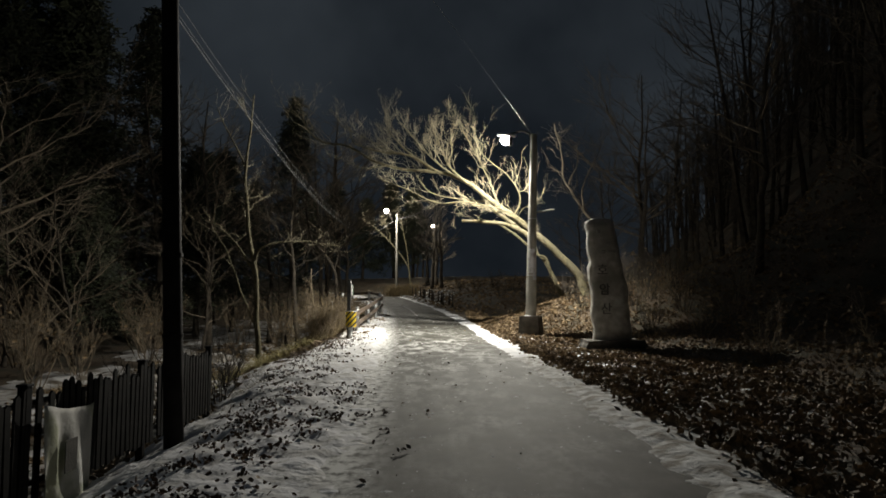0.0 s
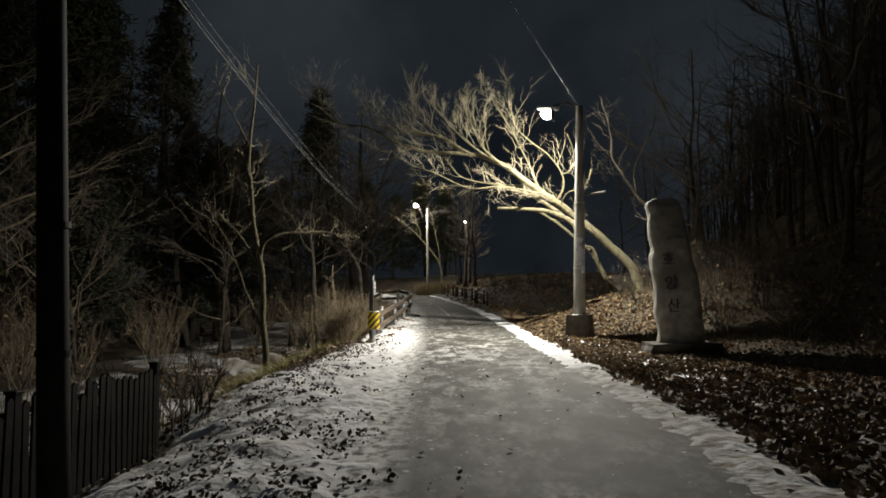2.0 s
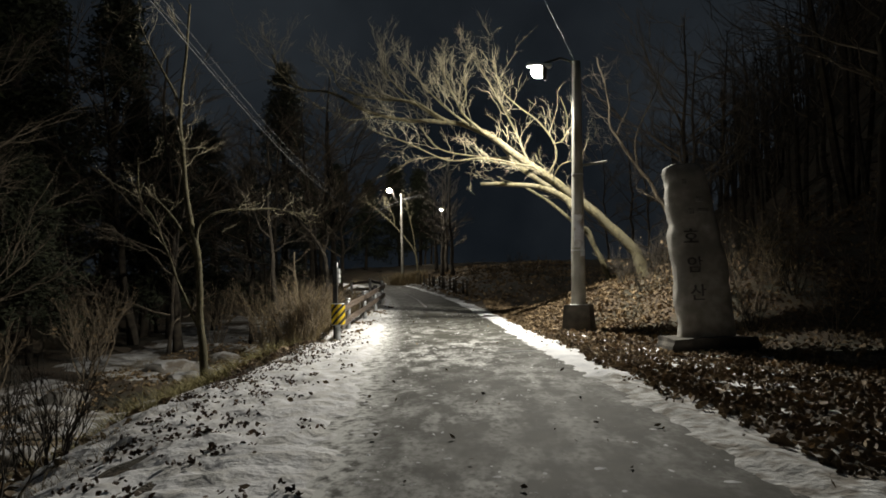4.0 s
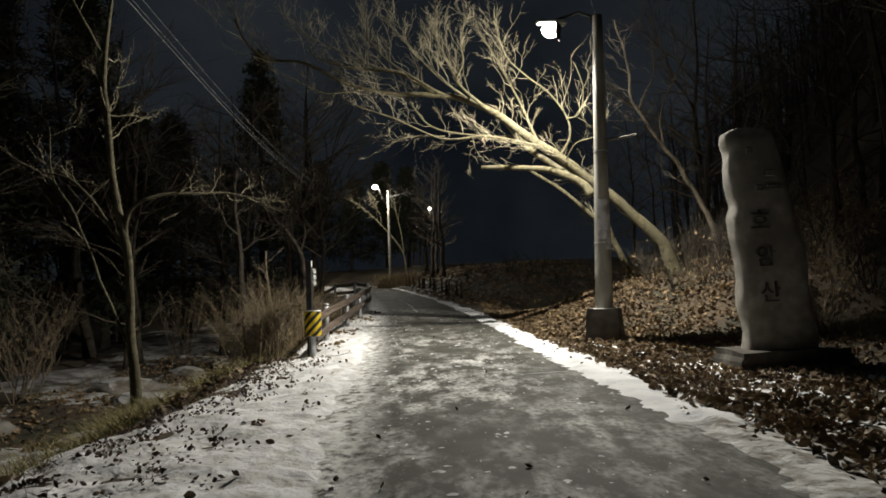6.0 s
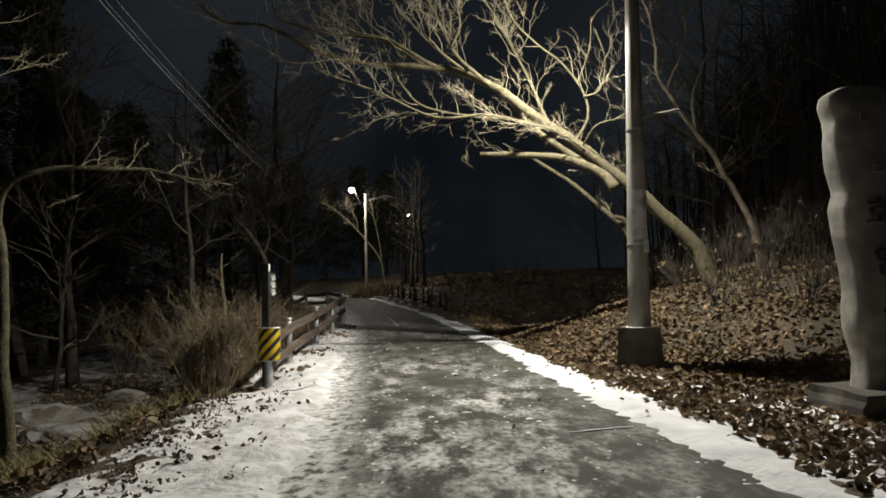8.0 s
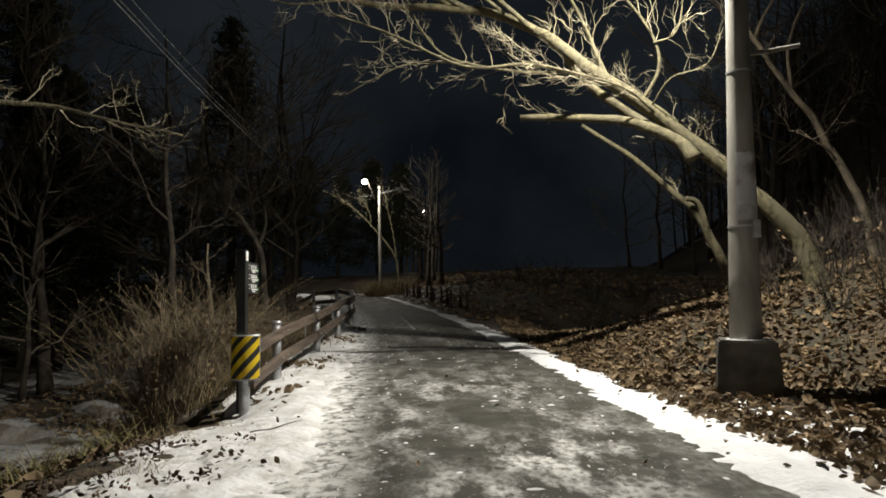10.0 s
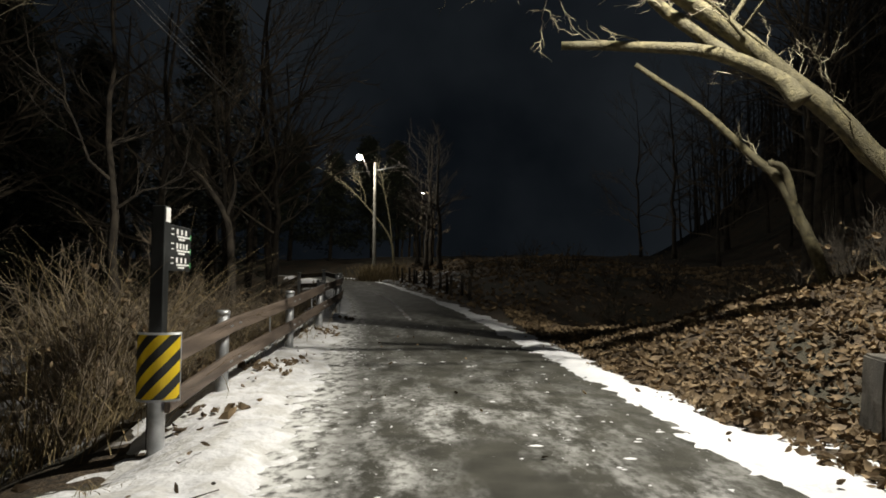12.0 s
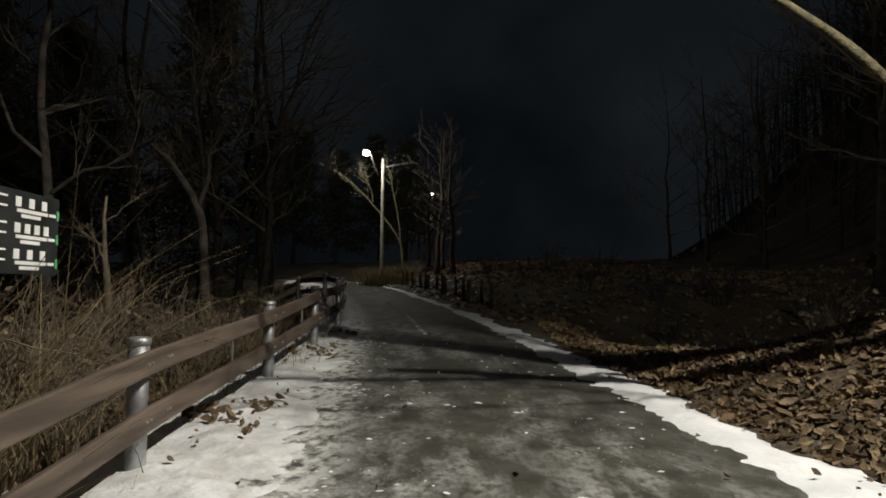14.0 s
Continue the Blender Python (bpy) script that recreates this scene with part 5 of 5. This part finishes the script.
def leaves(x, y, z, size, seed, tilt=0.5):
    r = np.random.RandomState(seed)
    n = len(x)
    a, p, q = r.uniform(0, 2 * np.pi, n), r.normal(0, tilt, n), r.normal(0, tilt, n)
    k = r.uniform(0.4, 1.25, n) * size
    curl = r.uniform(0.2, 4.0, n)
    v = np.repeat(LEAF[None], n, 0)
    v[:, :, 2] *= curl[:, None]
    v[:, :, 0] *= r.uniform(0.75, 1.15, n)[:, None]
    v = v * k[:, None, None]
    ca, sa, cp, sp, cq, sq = np.cos(a), np.sin(a), np.cos(p), np.sin(p), np.cos(q), np.sin(q)
    X, Y, Z = v[:, :, 0], v[:, :, 1], v[:, :, 2]
    Y, Z = Y * cp[:, None] - Z * sp[:, None], Y * sp[:, None] + Z * cp[:, None]
    X, Z = X * cq[:, None] + Z * sq[:, None], -X * sq[:, None] + Z * cq[:, None]
    X, Y = X * ca[:, None] - Y * sa[:, None], X * sa[:, None] + Y * ca[:, None]
    v = np.stack([X + x[:, None], Y + y[:, None], Z + z[:, None]], 2)
    s = Shape()
    s.v = [tuple(t) for t in v.reshape(-1, 3).tolist()]
    m = len(LEAF)
    s.f = [tuple(i + j * m for i in f) for j in range(n) for f in LEAF_FACES]
    return s


def litter(name, n, region, size, material, label, seed, accept, lift=0.02, tilt=0.5):
    r = np.random.RandomState(seed)
    x, y = r.uniform(region[0], region[1], n), r.uniform(region[2], region[3], n)
    a, d = road_coords(x, y)
    ok = accept(x, y, a, d, r)
    x, y = x[ok], y[ok]
    ob = part(name, leaves(x, y, land(x, y) + lift + r.uniform(0, 0.03, len(x)), size, seed + 1, tilt), material, None, label)
    return tagged(ob, category="leaves", kind="stuff")


def right_cover(x, y, a, d, r):
    e = d - (half_width(a) + np.interp(a, [0, 8, 15, 20, 26, 31], [0.50, 0.56, 0.52, 0.66, 0.55, 0.65]) + 0.12 * wave(x, y, 2.1, 1))
    dense = np.interp(a, [0, 14, 19, 23, 40], [0.60, 0.62, 0.66, 1.0, 0.9]) * (0.55 + 0.45 * (wave(x, y, 3.4, 0.9) + 0.4)) * np.where(a < 24, np.clip(1.5 - 0.2 * (d - 2.5), 0.35, 1), 1)
    return (e > r.exponential(0.12, len(x)) - 0.08) & (r.random_sample(len(x)) < np.maximum(dense, 0.12))


litter("leaf_litter_bank", 92000, (1.2, 9.0, 2, 36), 0.108, M_leaf, "thick brown fallen leaves on the bank", 11, right_cover, 0.02, 0.65)
litter("leaf_litter_slope", 16000, (8.5, 20, 8, 46), 0.20, M_leaf, "brown fallen leaves up the wooded slope", 21, lambda x, y, a, d, r: r.random_sample(len(x)) < 0.55 + 0.4 * wave(x, y, 1.3, 2.0), 0.03, 0.6)
litter("leaf_litter_far_bank", 6000, (-4.5, 9.0, 36, 62), 0.22, M_leaf, "brown fallen leaves on the far bank", 12, right_cover, 0.02)
litter("snow_flecks", 1500, (-4.0, 1.5, 44, 58), 0.24, M_snow, "small patches of snow on the far leafy bank", 19, lambda x, y, a, d, r: (d > half_width(a) + 0.3) & (d < half_width(a) + 3.2) & (rough_noise(x, y, 1.4, 3.0) > 0.08) & (r.random_sample(len(x)) < 0.7), 0.05, 0.3)


def leaf_clumps():
    """Small dark heaps of leaves breaking through the snow of the verge."""
    r = np.random.RandomState(13)
    cy = r.uniform(3, 20.8, 520)
    i = np.array([int(np.argmin(np.abs(LINE[:, 1] - t))) for t in cy])
    cd = left_edge(cy) + np.minimum(r.exponential(0.38, 520), 1.25) - r.uniform(0, 0.9, 520)
    cx = LINE[i, 0] + cd
    m = r.randint(2, 15, 520)
    x, y = np.repeat(cx, m), np.repeat(cy, m)
    x, y = x + r.normal(0, 0.06, len(x)), y + r.normal(0, 0.05, len(x))
    z = land(x, y) + 0.045 + r.uniform(0, 0.045, len(x))
    tagged(part("leaf_litter_verge", leaves(x, y, z, 0.047, 14, 0.8), M_leaf_dark, None, "dark fallen leaves in the trodden snow"), category="leaves", kind="stuff")


leaf_clumps()
litter("leaf_litter_valley", 6000, (-12, -3.4, 8, 40), 0.16, M_leaf, "brown fallen leaves on the stream bank", 14, lambda x, y, a, d, r: (d < left_edge(a) - 0.3) & (wave(x, y, 0.8, 2.5) < 0.25), 0.03)
litter("lane_leaves", 190, (-1.9, 1.6, 3, 34), 0.055, M_leaf, "a few dark leaves on the frosted lane", 15, lambda x, y, a, d, r: (np.abs(d) < half_width(a) - 0.1) & (r.random_sample(len(x)) < 0.5), 0.05)
litter("rail_leaves", 340, (-3.5, -2.7, 23.4, 34), 0.13, M_leaf, "small heaps of brown leaves at the rail posts", 16, lambda x, y, a, d, r: wave(x, y, 2.2, 4.4) > 0.15, 0.05)


def single_leaves():
    """The leaves lying nearest the lane below the lamp, each by itself."""
    heap = thing("fallen_leaves", (2.9, 24.0, 0), "large curled brown leaves lying at the bank's foot", "leaves")
    kinds = []
    for k in range(6):
        s = leaves(np.zeros(1), np.zeros(1), np.zeros(1), 0.15, 100 + k, 0.45)
        me = s.mesh("leaf")
        me.materials.append(M_leaf)
        kinds.append(me)
    r = random.Random(8)
    done = 0
    while done < 280:
        x, y = r.uniform(1.6, 4.2), r.uniform(21.0, 27.5)
        a, d = road_coords(x, y)
        if d[0] < half_width(a[0]) + 0.6:
            continue
        ob = new("leaf", kinds[done % 6])
        ob.parent = heap
        ob.matrix_basis = Matrix.Translation(Vector((x - 2.9, y - 24.0, ground_at(x, y) + 0.07))) @ pose(0, 0, 0, r.uniform(-20, 20), r.uniform(-20, 20), r.uniform(0, 360))
        done += 1


# ---- dark pole, slat fence and banner beside the lane ----
def dark_pole():
    z = ground_at(-2.95, 7.35)
    pole = thing("utility_pole", (-2.95, 7.35, z - 0.3), "dark round utility pole at the edge of the snow", "utility pole")
    part("shaft", tapered((0, 0, 0), (-0.36, 0, 9.4), 0.108, 0.08, 18), M_dark_pole, pole, "", True)
    for h in (1.5, 2.4):
        part("band", ring(0.104, h, 0.04, x=-0.038 * h), M_iron, pole)


dark_pole()


def slat_fence():
    y0, y1, x = -3.0, 9.65, -3.42
    fence = thing("slat_fence", (x, y0, 0), "low dark fence of close-set upright slats", "fence")
    n = 6
    for k in range(n + 1):
        y = y0 + (y1 - y0) * k / n
        g = ground_at(x, y)
        p = part("post", Shape().box((-0.04, -0.04, g - 0.3), (0.04, 0.04, 0.60), Matrix.Translation((0, y - y0, 0)), 0.006), M_iron, fence)
        part("post_cap", Shape().box((-0.05, -0.05, 0.60), (0.05, 0.05, 0.625), Matrix.Translation((0, y - y0, 0)), 0.006), M_iron, p)
    for z in (-0.22, 0.44):
        part("cross_rail", Shape().box((-0.015, 0, z), (0.015, y1 - y0, z + 0.04)), M_iron, fence)
    slats = []
    for top in (0.50, 0.55, 0.60):
        me = Shape()
        me.add([(x, y, z) for x in (-0.011, 0.011) for y, z in ((-0.034, -0.32), (0.034, -0.32), (0.034, top - 0.03), (0.0, top), (-0.034, top - 0.03))],
               [(4, 3, 2, 1, 0), (5, 6, 7, 8, 9)] + [(k, (k + 1) % 5, 5 + (k + 1) % 5, 5 + k) for k in range(5)])
        slats.append(me.mesh("slat"))
        slats[-1].materials.append(M_iron)
    rr = random.Random(19)
    for k in range(int((y1 - y0) / 0.098)):
        if k % 22 == 0 or rr.random() < 0.05:
            continue
        ob = new("slat", rr.choice(slats))
        ob.parent = fence
        ob.matrix_basis = Matrix.Translation((0.026, 0.06 + k * 0.098, rr.uniform(-0.03, 0.02))) @ pose(0, 0, 0, rr.uniform(-2, 2), 0, 0)



slat_fence()


def banner():
    cloth = Shape()
    n, m = 18, 20
    for j in range(m + 1):
        for i in range(n + 1):
            u, v = i / n, j / m
            fold = 0.03 * math.sin(u * 9 + v * 3) + 0.02 * math.sin(u * 17 - v * 5)
            cloth.v.append((0.02 + fold * (0.4 + v), u * 0.78 - 0.03 * math.sin(v * 4) * (u - 0.5), -v * 0.95 - 0.10 * u - 0.04 * math.sin(math.pi * u)))
    cloth.f = [(j * (n + 1) + i, j * (n + 1) + i + 1, (j + 1) * (n + 1) + i + 1, (j + 1) * (n + 1) + i) for j in range(m) for i in range(n)]
    ob = thing("cloth_banner", (-3.33, 5.52, 0.44), "dirty white cloth banner hanging on the slat fence", "banner")
    c = part("cloth", cloth, M_cloth, ob, "", True)
    c.modifiers.new("thick", "SOLIDIFY").thickness = 0.006
    part("faded_mark", Shape().box((0.075, 0.24, -0.62), (0.082, 0.42, -0.34)), M_concrete_dark, ob, "faded dark print")


banner()


# ---- stream bed rocks ----
def rock(at, size, seed, snowy=True):
    x, y = at
    ob = thing("boulder", (x, y, ground_at(x, y)), "grey stream boulder capped with snow" if snowy else "grey stream boulder among dead grass", "rock", "stream rocks")
    rr = random.Random(seed)
    flat = (size * rr.uniform(0.7, 1.0), size * rr.uniform(0.5, 0.8), size * rr.uniform(0.22, 0.36))
    for name, mat, grow in (("stone", M_rock, 0.0), ("snow_cap", M_ice, 0.05)):
        if name == "snow_cap" and not snowy:
            break
        bm = bmesh.new()
        bmesh.ops.create_icosphere(bm, subdivisions=3, radius=1.0)
        for v in bm.verts:
            k = 1 + 0.35 * noise.noise(v.co * 1.3 + Vector((seed, 0, 0))) + 0.12 * noise.noise(v.co * 4 + Vector((0, seed, 0)))
            v.co = Vector((v.co.x * flat[0] * k, v.co.y * flat[1] * k, v.co.z * flat[2] * k))
            if grow:
                v.co.z += 0.035 + 0.02 * noise.noise(v.co * 3)
                v.co.x, v.co.y = v.co.x * 0.97, v.co.y * 0.97
        if grow:
            bm.normal_update()
            bmesh.ops.delete(bm, geom=[v for v in bm.verts if v.normal.z < 0.55 + 0.5 * noise.noise(v.co * 2)], context="VERTS")
        s = Shape()
        s.take(bm)
        part(name, s, mat, ob, "", True)
    return ob


rk = random.Random(15)
for k, (x, y, s, w) in enumerate(((-8.0, 23.1, 0.75, True), (-8.6, 26.5, 0.95, True), (-7.0, 21.0, 0.55, True), (-10, 28.5, 1.1, True), (-6.9, 18.6, 0.6, True), (-7.6, 17.0, 0.75, True), (-9.4, 20.5, 0.8, True),
                                  (-6.3, 22.8, 0.4, False), (-7.3, 24.8, 0.5, False), (-5.9, 16.2, 0.4, True), (-11, 24, 0.9, False), (-9, 31, 0.8, True), (-10.5, 17.5, 0.9, True), (-6.4, 14.0, 0.5, True), (-8.4, 14.4, 0.7, True))):
    rock((x, y), s, k + 2, w)


# ---- shrubs ----
def shrub(at, h, stems, seed, label, leafy=0, bark=None, group=""):
    x, y = at
    ob = thing("shrub", (x, y, ground_at(x, y) - 0.05), label, "shrub", group)
    rr = random.Random(seed)
    s = Shape()
    tips = []
    for k in range(stems):
        a = rr.uniform(0, 6.283)
        d = Vector((math.cos(a) * 0.35, math.sin(a) * 0.35, 1))
        p = Vector((math.cos(a), math.sin(a), 0)) * rr.uniform(0, 0.12 * h)
        sprays(s, p, d, h * rr.uniform(0.6, 1.0), 0.008 + 0.006 * h, 2, rr, 0.15, 0.65, (3, 5), 0.07)
    part("crown", s, bark or M_bark_dark, ob, "", True)
    if leafy:
        ids = [rr.randrange(len(s.v)) for k in range(leafy)]
        pts = np.array([s.v[i] for i in ids])
        part("foliage", leaves(pts[:, 0], pts[:, 1], pts[:, 2], 0.11, seed, 1.0), M_leaf, ob, "withered brown leaves")
    return ob


s1 = shrub((-3.55, 10.6), 1.0, 7, 1, "small dark bare shrub in the snow", group="verge shrubs")
copies(s1, [(-3.75, 11.6, 1.0), (-3.95, 10.2, 1.15), (-4.2, 12.4, 0.9), (-4.5, 11.2, 1.2), (-4.9, 13.0, 1.1), (-4.3, 9.4, 1.2), (-5.3, 11.8, 1.3), (-5.0, 10.0, 1.4)], 6)
s2 = shrub((6.9, 21.4), 2.0, 6, 2, "dry shrub with withered brown leaves behind the stone", 45, M_bark_mid, "slope shrubs")
copies(s2, [(8.0, 22.6, 0.9), (7.6, 19.4, 0.8), (9.0, 20.5, 1.1), (8.4, 17.5, 0.8), (9.5, 24.5, 1.0), (7.4, 15.0, 0.7), (9.4, 14.0, 1.0), (7.0, 11.5, 0.6), (9.0, 10.0, 0.9)], 7)
s3 = shrub((6.4, 24.6), 1.3, 12, 3, "dry tangled brush at the foot of the leaning tree", 8, M_bark_dark, "slope brush")
copies(s3, [(5.0, 25.5, 0.9), (5.7, 25.2, 1.0), (6.2, 23.2, 0.9), (6.6, 22.4, 1.0), (7.2, 23.0, 0.9), (5.9, 26.0, 0.9), (6.8, 25.8, 1.1), (7.4, 24.2, 1.2), (7.6, 27.0, 1.0), (6.2, 28.5, 0.9), (5.2, 24.4, 0.7), (5.8, 23.9, 0.85), (6.9, 24.9, 1.2), (7.9, 25.4, 1.3), (8.3, 24.0, 1.3), (7.0, 27.2, 1.1), (8.6, 26.4, 1.4), (5.6, 27.4, 0.7), (7.9, 21.6, 1.1), (6.5, 20.6, 0.8)], 9)
s4 = shrub((-4.6, 24.8), 1.9, 12, 4, "dry arching brush beside the stream", 50, M_twig, "stream brush")
copies(s4, [(-4.4, 23.9, 0.85), (-4.5, 26.0, 0.8), (-4.7, 27.0, 0.8), (-4.8, 28.5, 0.9), (-7.5, 32, 1.3), (-9, 36, 1.5), (-12, 27, 1.4), (-13, 21, 1.3), (-12, 16, 1.4), (-14, 31, 1.6), (-10.5, 13, 1.2), (-11.5, 37, 1.5), (-15, 18, 1.7), (-16, 12, 1.5), (-17, 22, 1.7), (-16.5, 26, 1.6), (-14.5, 9, 1.4), (-18, 15.5, 1.8), (-13.5, 24.5, 1.3), (-18.5, 29, 1.8), (-12.5, 10.5, 1.2), (-16, 35, 1.7)], 10)


def bramble(at, size, arcs, seed):
    """Long dry canes that rise and bow over one another."""
    x, y = at
    ob = thing("bramble", (x, y, ground_at(x, y) - 0.05), "tangle of dry bowed canes behind the guard rail", "bush", "brambles")
    rr = random.Random(seed)
    s = Shape()
    for k in range(arcs):
        a, b = rr.uniform(0, 6.283), rr.uniform(0, 6.283)
        p = Vector((rr.gauss(0, 0.28), rr.gauss(0, 0.28), 0)) * size
        h, reach = size * rr.uniform(0.7, 1.55), size * rr.uniform(0.25, 1.0)
        out = Vector((math.cos(a), math.sin(a), 0))
        side = Vector((math.cos(b), math.sin(b), 0)) * 0.12 * size
        pts = [p, p + out * reach * 0.15 + Vector((0, 0, h * 0.55)) + side * 0.5, p + out * reach * 0.45 + Vector((0, 0, h * 0.92)) + side, p + out * reach * 0.8 + Vector((0, 0, h * rr.uniform(0.8, 1.02))), p + out * reach * 1.15 + Vector((0, 0, h * rr.uniform(0.45, 0.95)))]
        path = smooth_path(pts, 3)
        r0 = rr.uniform(0.004, 0.010)
        s.tube(path, [r0 * (1 - 0.7 * i / (len(path) - 1)) for i in range(len(path))], 3, cap=False)
        for e in range(rr.randint(1, 4)):
            i = rr.randint(3, len(path) - 2)
            sprays(s, path[i], (path[i + 1] - path[i]).normalized() + Vector((rr.uniform(-1, 1), rr.uniform(-1, 1), rr.uniform(-0.8, 0.8))), size * rr.uniform(0.15, 0.4), r0 * 0.55, 1, rr, 0, 0.9, (1, 3), 0.08)
    part("tangle", s, M_twig, ob, "", True)
    ids = [rr.randrange(len(s.v)) for k in range(50)]
    pts = np.array([s.v[i] for i in ids])
    part("foliage", leaves(pts[:, 0], pts[:, 1], pts[:, 2], 0.10, seed, 1.0), M_leaf, ob, "a few withered leaves")
    return ob


b1 = bramble((-4.5, 24.5), 1.0, 105, 5)
b2 = bramble((-4.5, 26.3), 0.95, 80, 6)
copies(b1, [(-4.3, 25.4, 0.85), (-4.6, 27.8, 0.7)], 11)
copies(b2, [(-4.3, 28.6, 0.9), (-4.5, 30.6, 0.9), (-4.5, 29.6, 0.8), (-4.3, 33, 0.9)], 12)
s5 = shrub((5.6, 31.5), 1.2, 9, 6, "low dark brush along the crest of the bank", 30, M_bark_dark, "crest brush")
copies(s5, [(6.6, 30.2, 1.1), (5.0, 33.5, 0.9), (6.0, 35.0, 1.1), (4.6, 36.5, 0.9), (7.2, 33.0, 1.3), (5.2, 39.0, 1.1), (3.6, 41.0, 0.9), (4.8, 43.5, 1.1), (2.4, 45.5, 0.9), (6.6, 38, 1.3), (3.8, 48, 1.2), (1.4, 50, 1.0), (8.2, 36, 1.4), (7.5, 29, 1.0)], 13)


# ---- log posts on the far bank ----
def log_fence():
    fence = thing("log_post_fence", (-3, 50, 0), "row of short dark timber posts along the bank", "fence")
    for k in range(15):
        a = 40 + k * 1.15
        i = int(np.argmin(np.abs(LINE[:, 1] - a)))
        d = 2.7 + 0.1 * math.sin(k * 2.1)
        x, y = LINE[i, 0] + TANG[i, 1] * d, LINE[i, 1] - TANG[i, 0] * d
        g = ground_at(x, y)
        c = Vector((x + 3, y - 50, g))
        part("post", Shape().tube([c + Vector((0, 0, -0.2)), c + Vector((0.01, 0, 0.4)), c + Vector((0.02 * math.sin(k), 0, 0.78)), c + Vector((0.02 * math.sin(k), 0, 0.80))], [0.065, 0.06, 0.055, 0.03], 8), M_bark_dark, fence, "", True)


log_fence()


# ---- overhead wires ----
def wire(name, pts, r, label):
    path = smooth_path(pts, 10)
    ob = part(name, Shape().tube(path, [r] * len(path), 5), M_cable, None, label, True)
    tagged(ob, category="cable", group="overhead wires")


for k, (dx, dz, r) in enumerate(((0, 0, 0.009), (0.03, 0.05, 0.005), (0.09, 0.15, 0.005))):
    wire("overhead_wire", [(-4.65 + dx, -14, 10.4 + dz), (-4.62 + dx, 6, 7.0 + dz), (-4.60 + dx, 16, 5.5 + dz), (-4.57 + dx, 27.1, 4.7 + dz), (-4.5 + dx, 40, 5.2 + dz), (-4.1, 58, 8.2)], r, "sagging overhead cable running along the lane")
wire("overhead_wire", [(3.20, 22.85, 7.02), (0.4, 16, 7.9), (-2.95, 7.35, 8.6)], 0.003, "overhead cable between two poles")


# ---- crumbs of snow on the lane ----
def snow_crumbs():
    r = np.random.RandomState(40)
    s = Shape()
    n = 12000
    x, y = r.uniform(-2.6, 1.7, n), r.uniform(3, 33, n)
    a, d = road_coords(x, y)
    w = half_width(a)
    near_left = np.exp(-(d + w) / 0.45)
    ok = (np.abs(d) < w) & (r.random_sample(n) < np.clip(near_left + 0.22 * (wave(x, y, 1.7, 3.3) + 0.5), 0.03, 1))
    for px, py, pd, pa in zip(x[ok], y[ok], d[ok], a[ok]):
        z = float(road_height(pa)) + 0.011 - 0.004 * pd * pd
        k = 0.006 + 0.030 * r.random_sample() ** 4
        st, rot = r.uniform(1.0, 2.2), r.uniform(0, 6.28)
        v = [(px, py, z + k * 0.35)]
        for q in range(6):
            t = q * 1.047
            e = k * r.uniform(0.7, 1.2)
            u, w2 = math.cos(t) * e * st, math.sin(t) * e
            v.append((px + u * math.cos(rot) * 1.0, py + u * math.sin(rot) * 0.4 + w2, z))
        s.add(v, [(0, q + 1, (q + 1) % 6 + 1) for q in range(6)])
    tagged(part("snow_crumbs", s, M_snow, None, "loose crumbs of snow on the lane", True), category="snow", kind="stuff")


snow_crumbs()


# ---- faded centre line, stick and clods on the lane ----
part("lane_mark", ribbon(lambda a: -0.10 + 0.02 * math.sin(a * 3), lambda a: 0.0 + 0.02 * math.sin(a * 5), lambda x, y, d, a: 0.016 - 0.004 * d * d, 33.5, 45, 2), M_sheet, road, "worn whitish line on the asphalt")
litter("leaves_on_snow", 2000, (-3.4, 3.2, 3, 33), 0.07, M_leaf, "scattered leaves on the snow beside the lane", 18, lambda x, y, a, d, r: (np.abs(d) > half_width(a) + 0.15) & (np.abs(d) < half_width(a) + 0.8) & (r.random_sample(len(x)) < np.where(d > 0, np.where(y < 14, 1.0, 0.6), 0.30)), 0.06)
stick = thing("fallen_stick", (1.10, 17.95, 0.016), "thin snow-dusted stick lying across the lane", "stick")
part("twig", Shape().tube(bent((-0.45, -0.07, 0.0), (0.20, 0.07, 0.0), random.Random(2), 0.015, 8), [0.012, 0.017, 0.015, 0.018, 0.016, 0.015, 0.016, 0.012, 0.008], 8), M_snow, stick, "", True, at=Matrix.Diagonal((1, 1.2, 0.45, 1)))
stick = thing("fallen_stick", (-2.37, 21.25, 0.03), "thin dark bare stick lying on the snow", "stick")
part("twig", Shape().tube(bent((-0.19, -0.27, 0.03), (0.19, 0.27, 0.035), random.Random(3), 0.03, 6), [0.006, 0.006, 0.0055, 0.005, 0.005, 0.004, 0.003], 6), M_bark_dark, stick, "", True)

single_leaves()
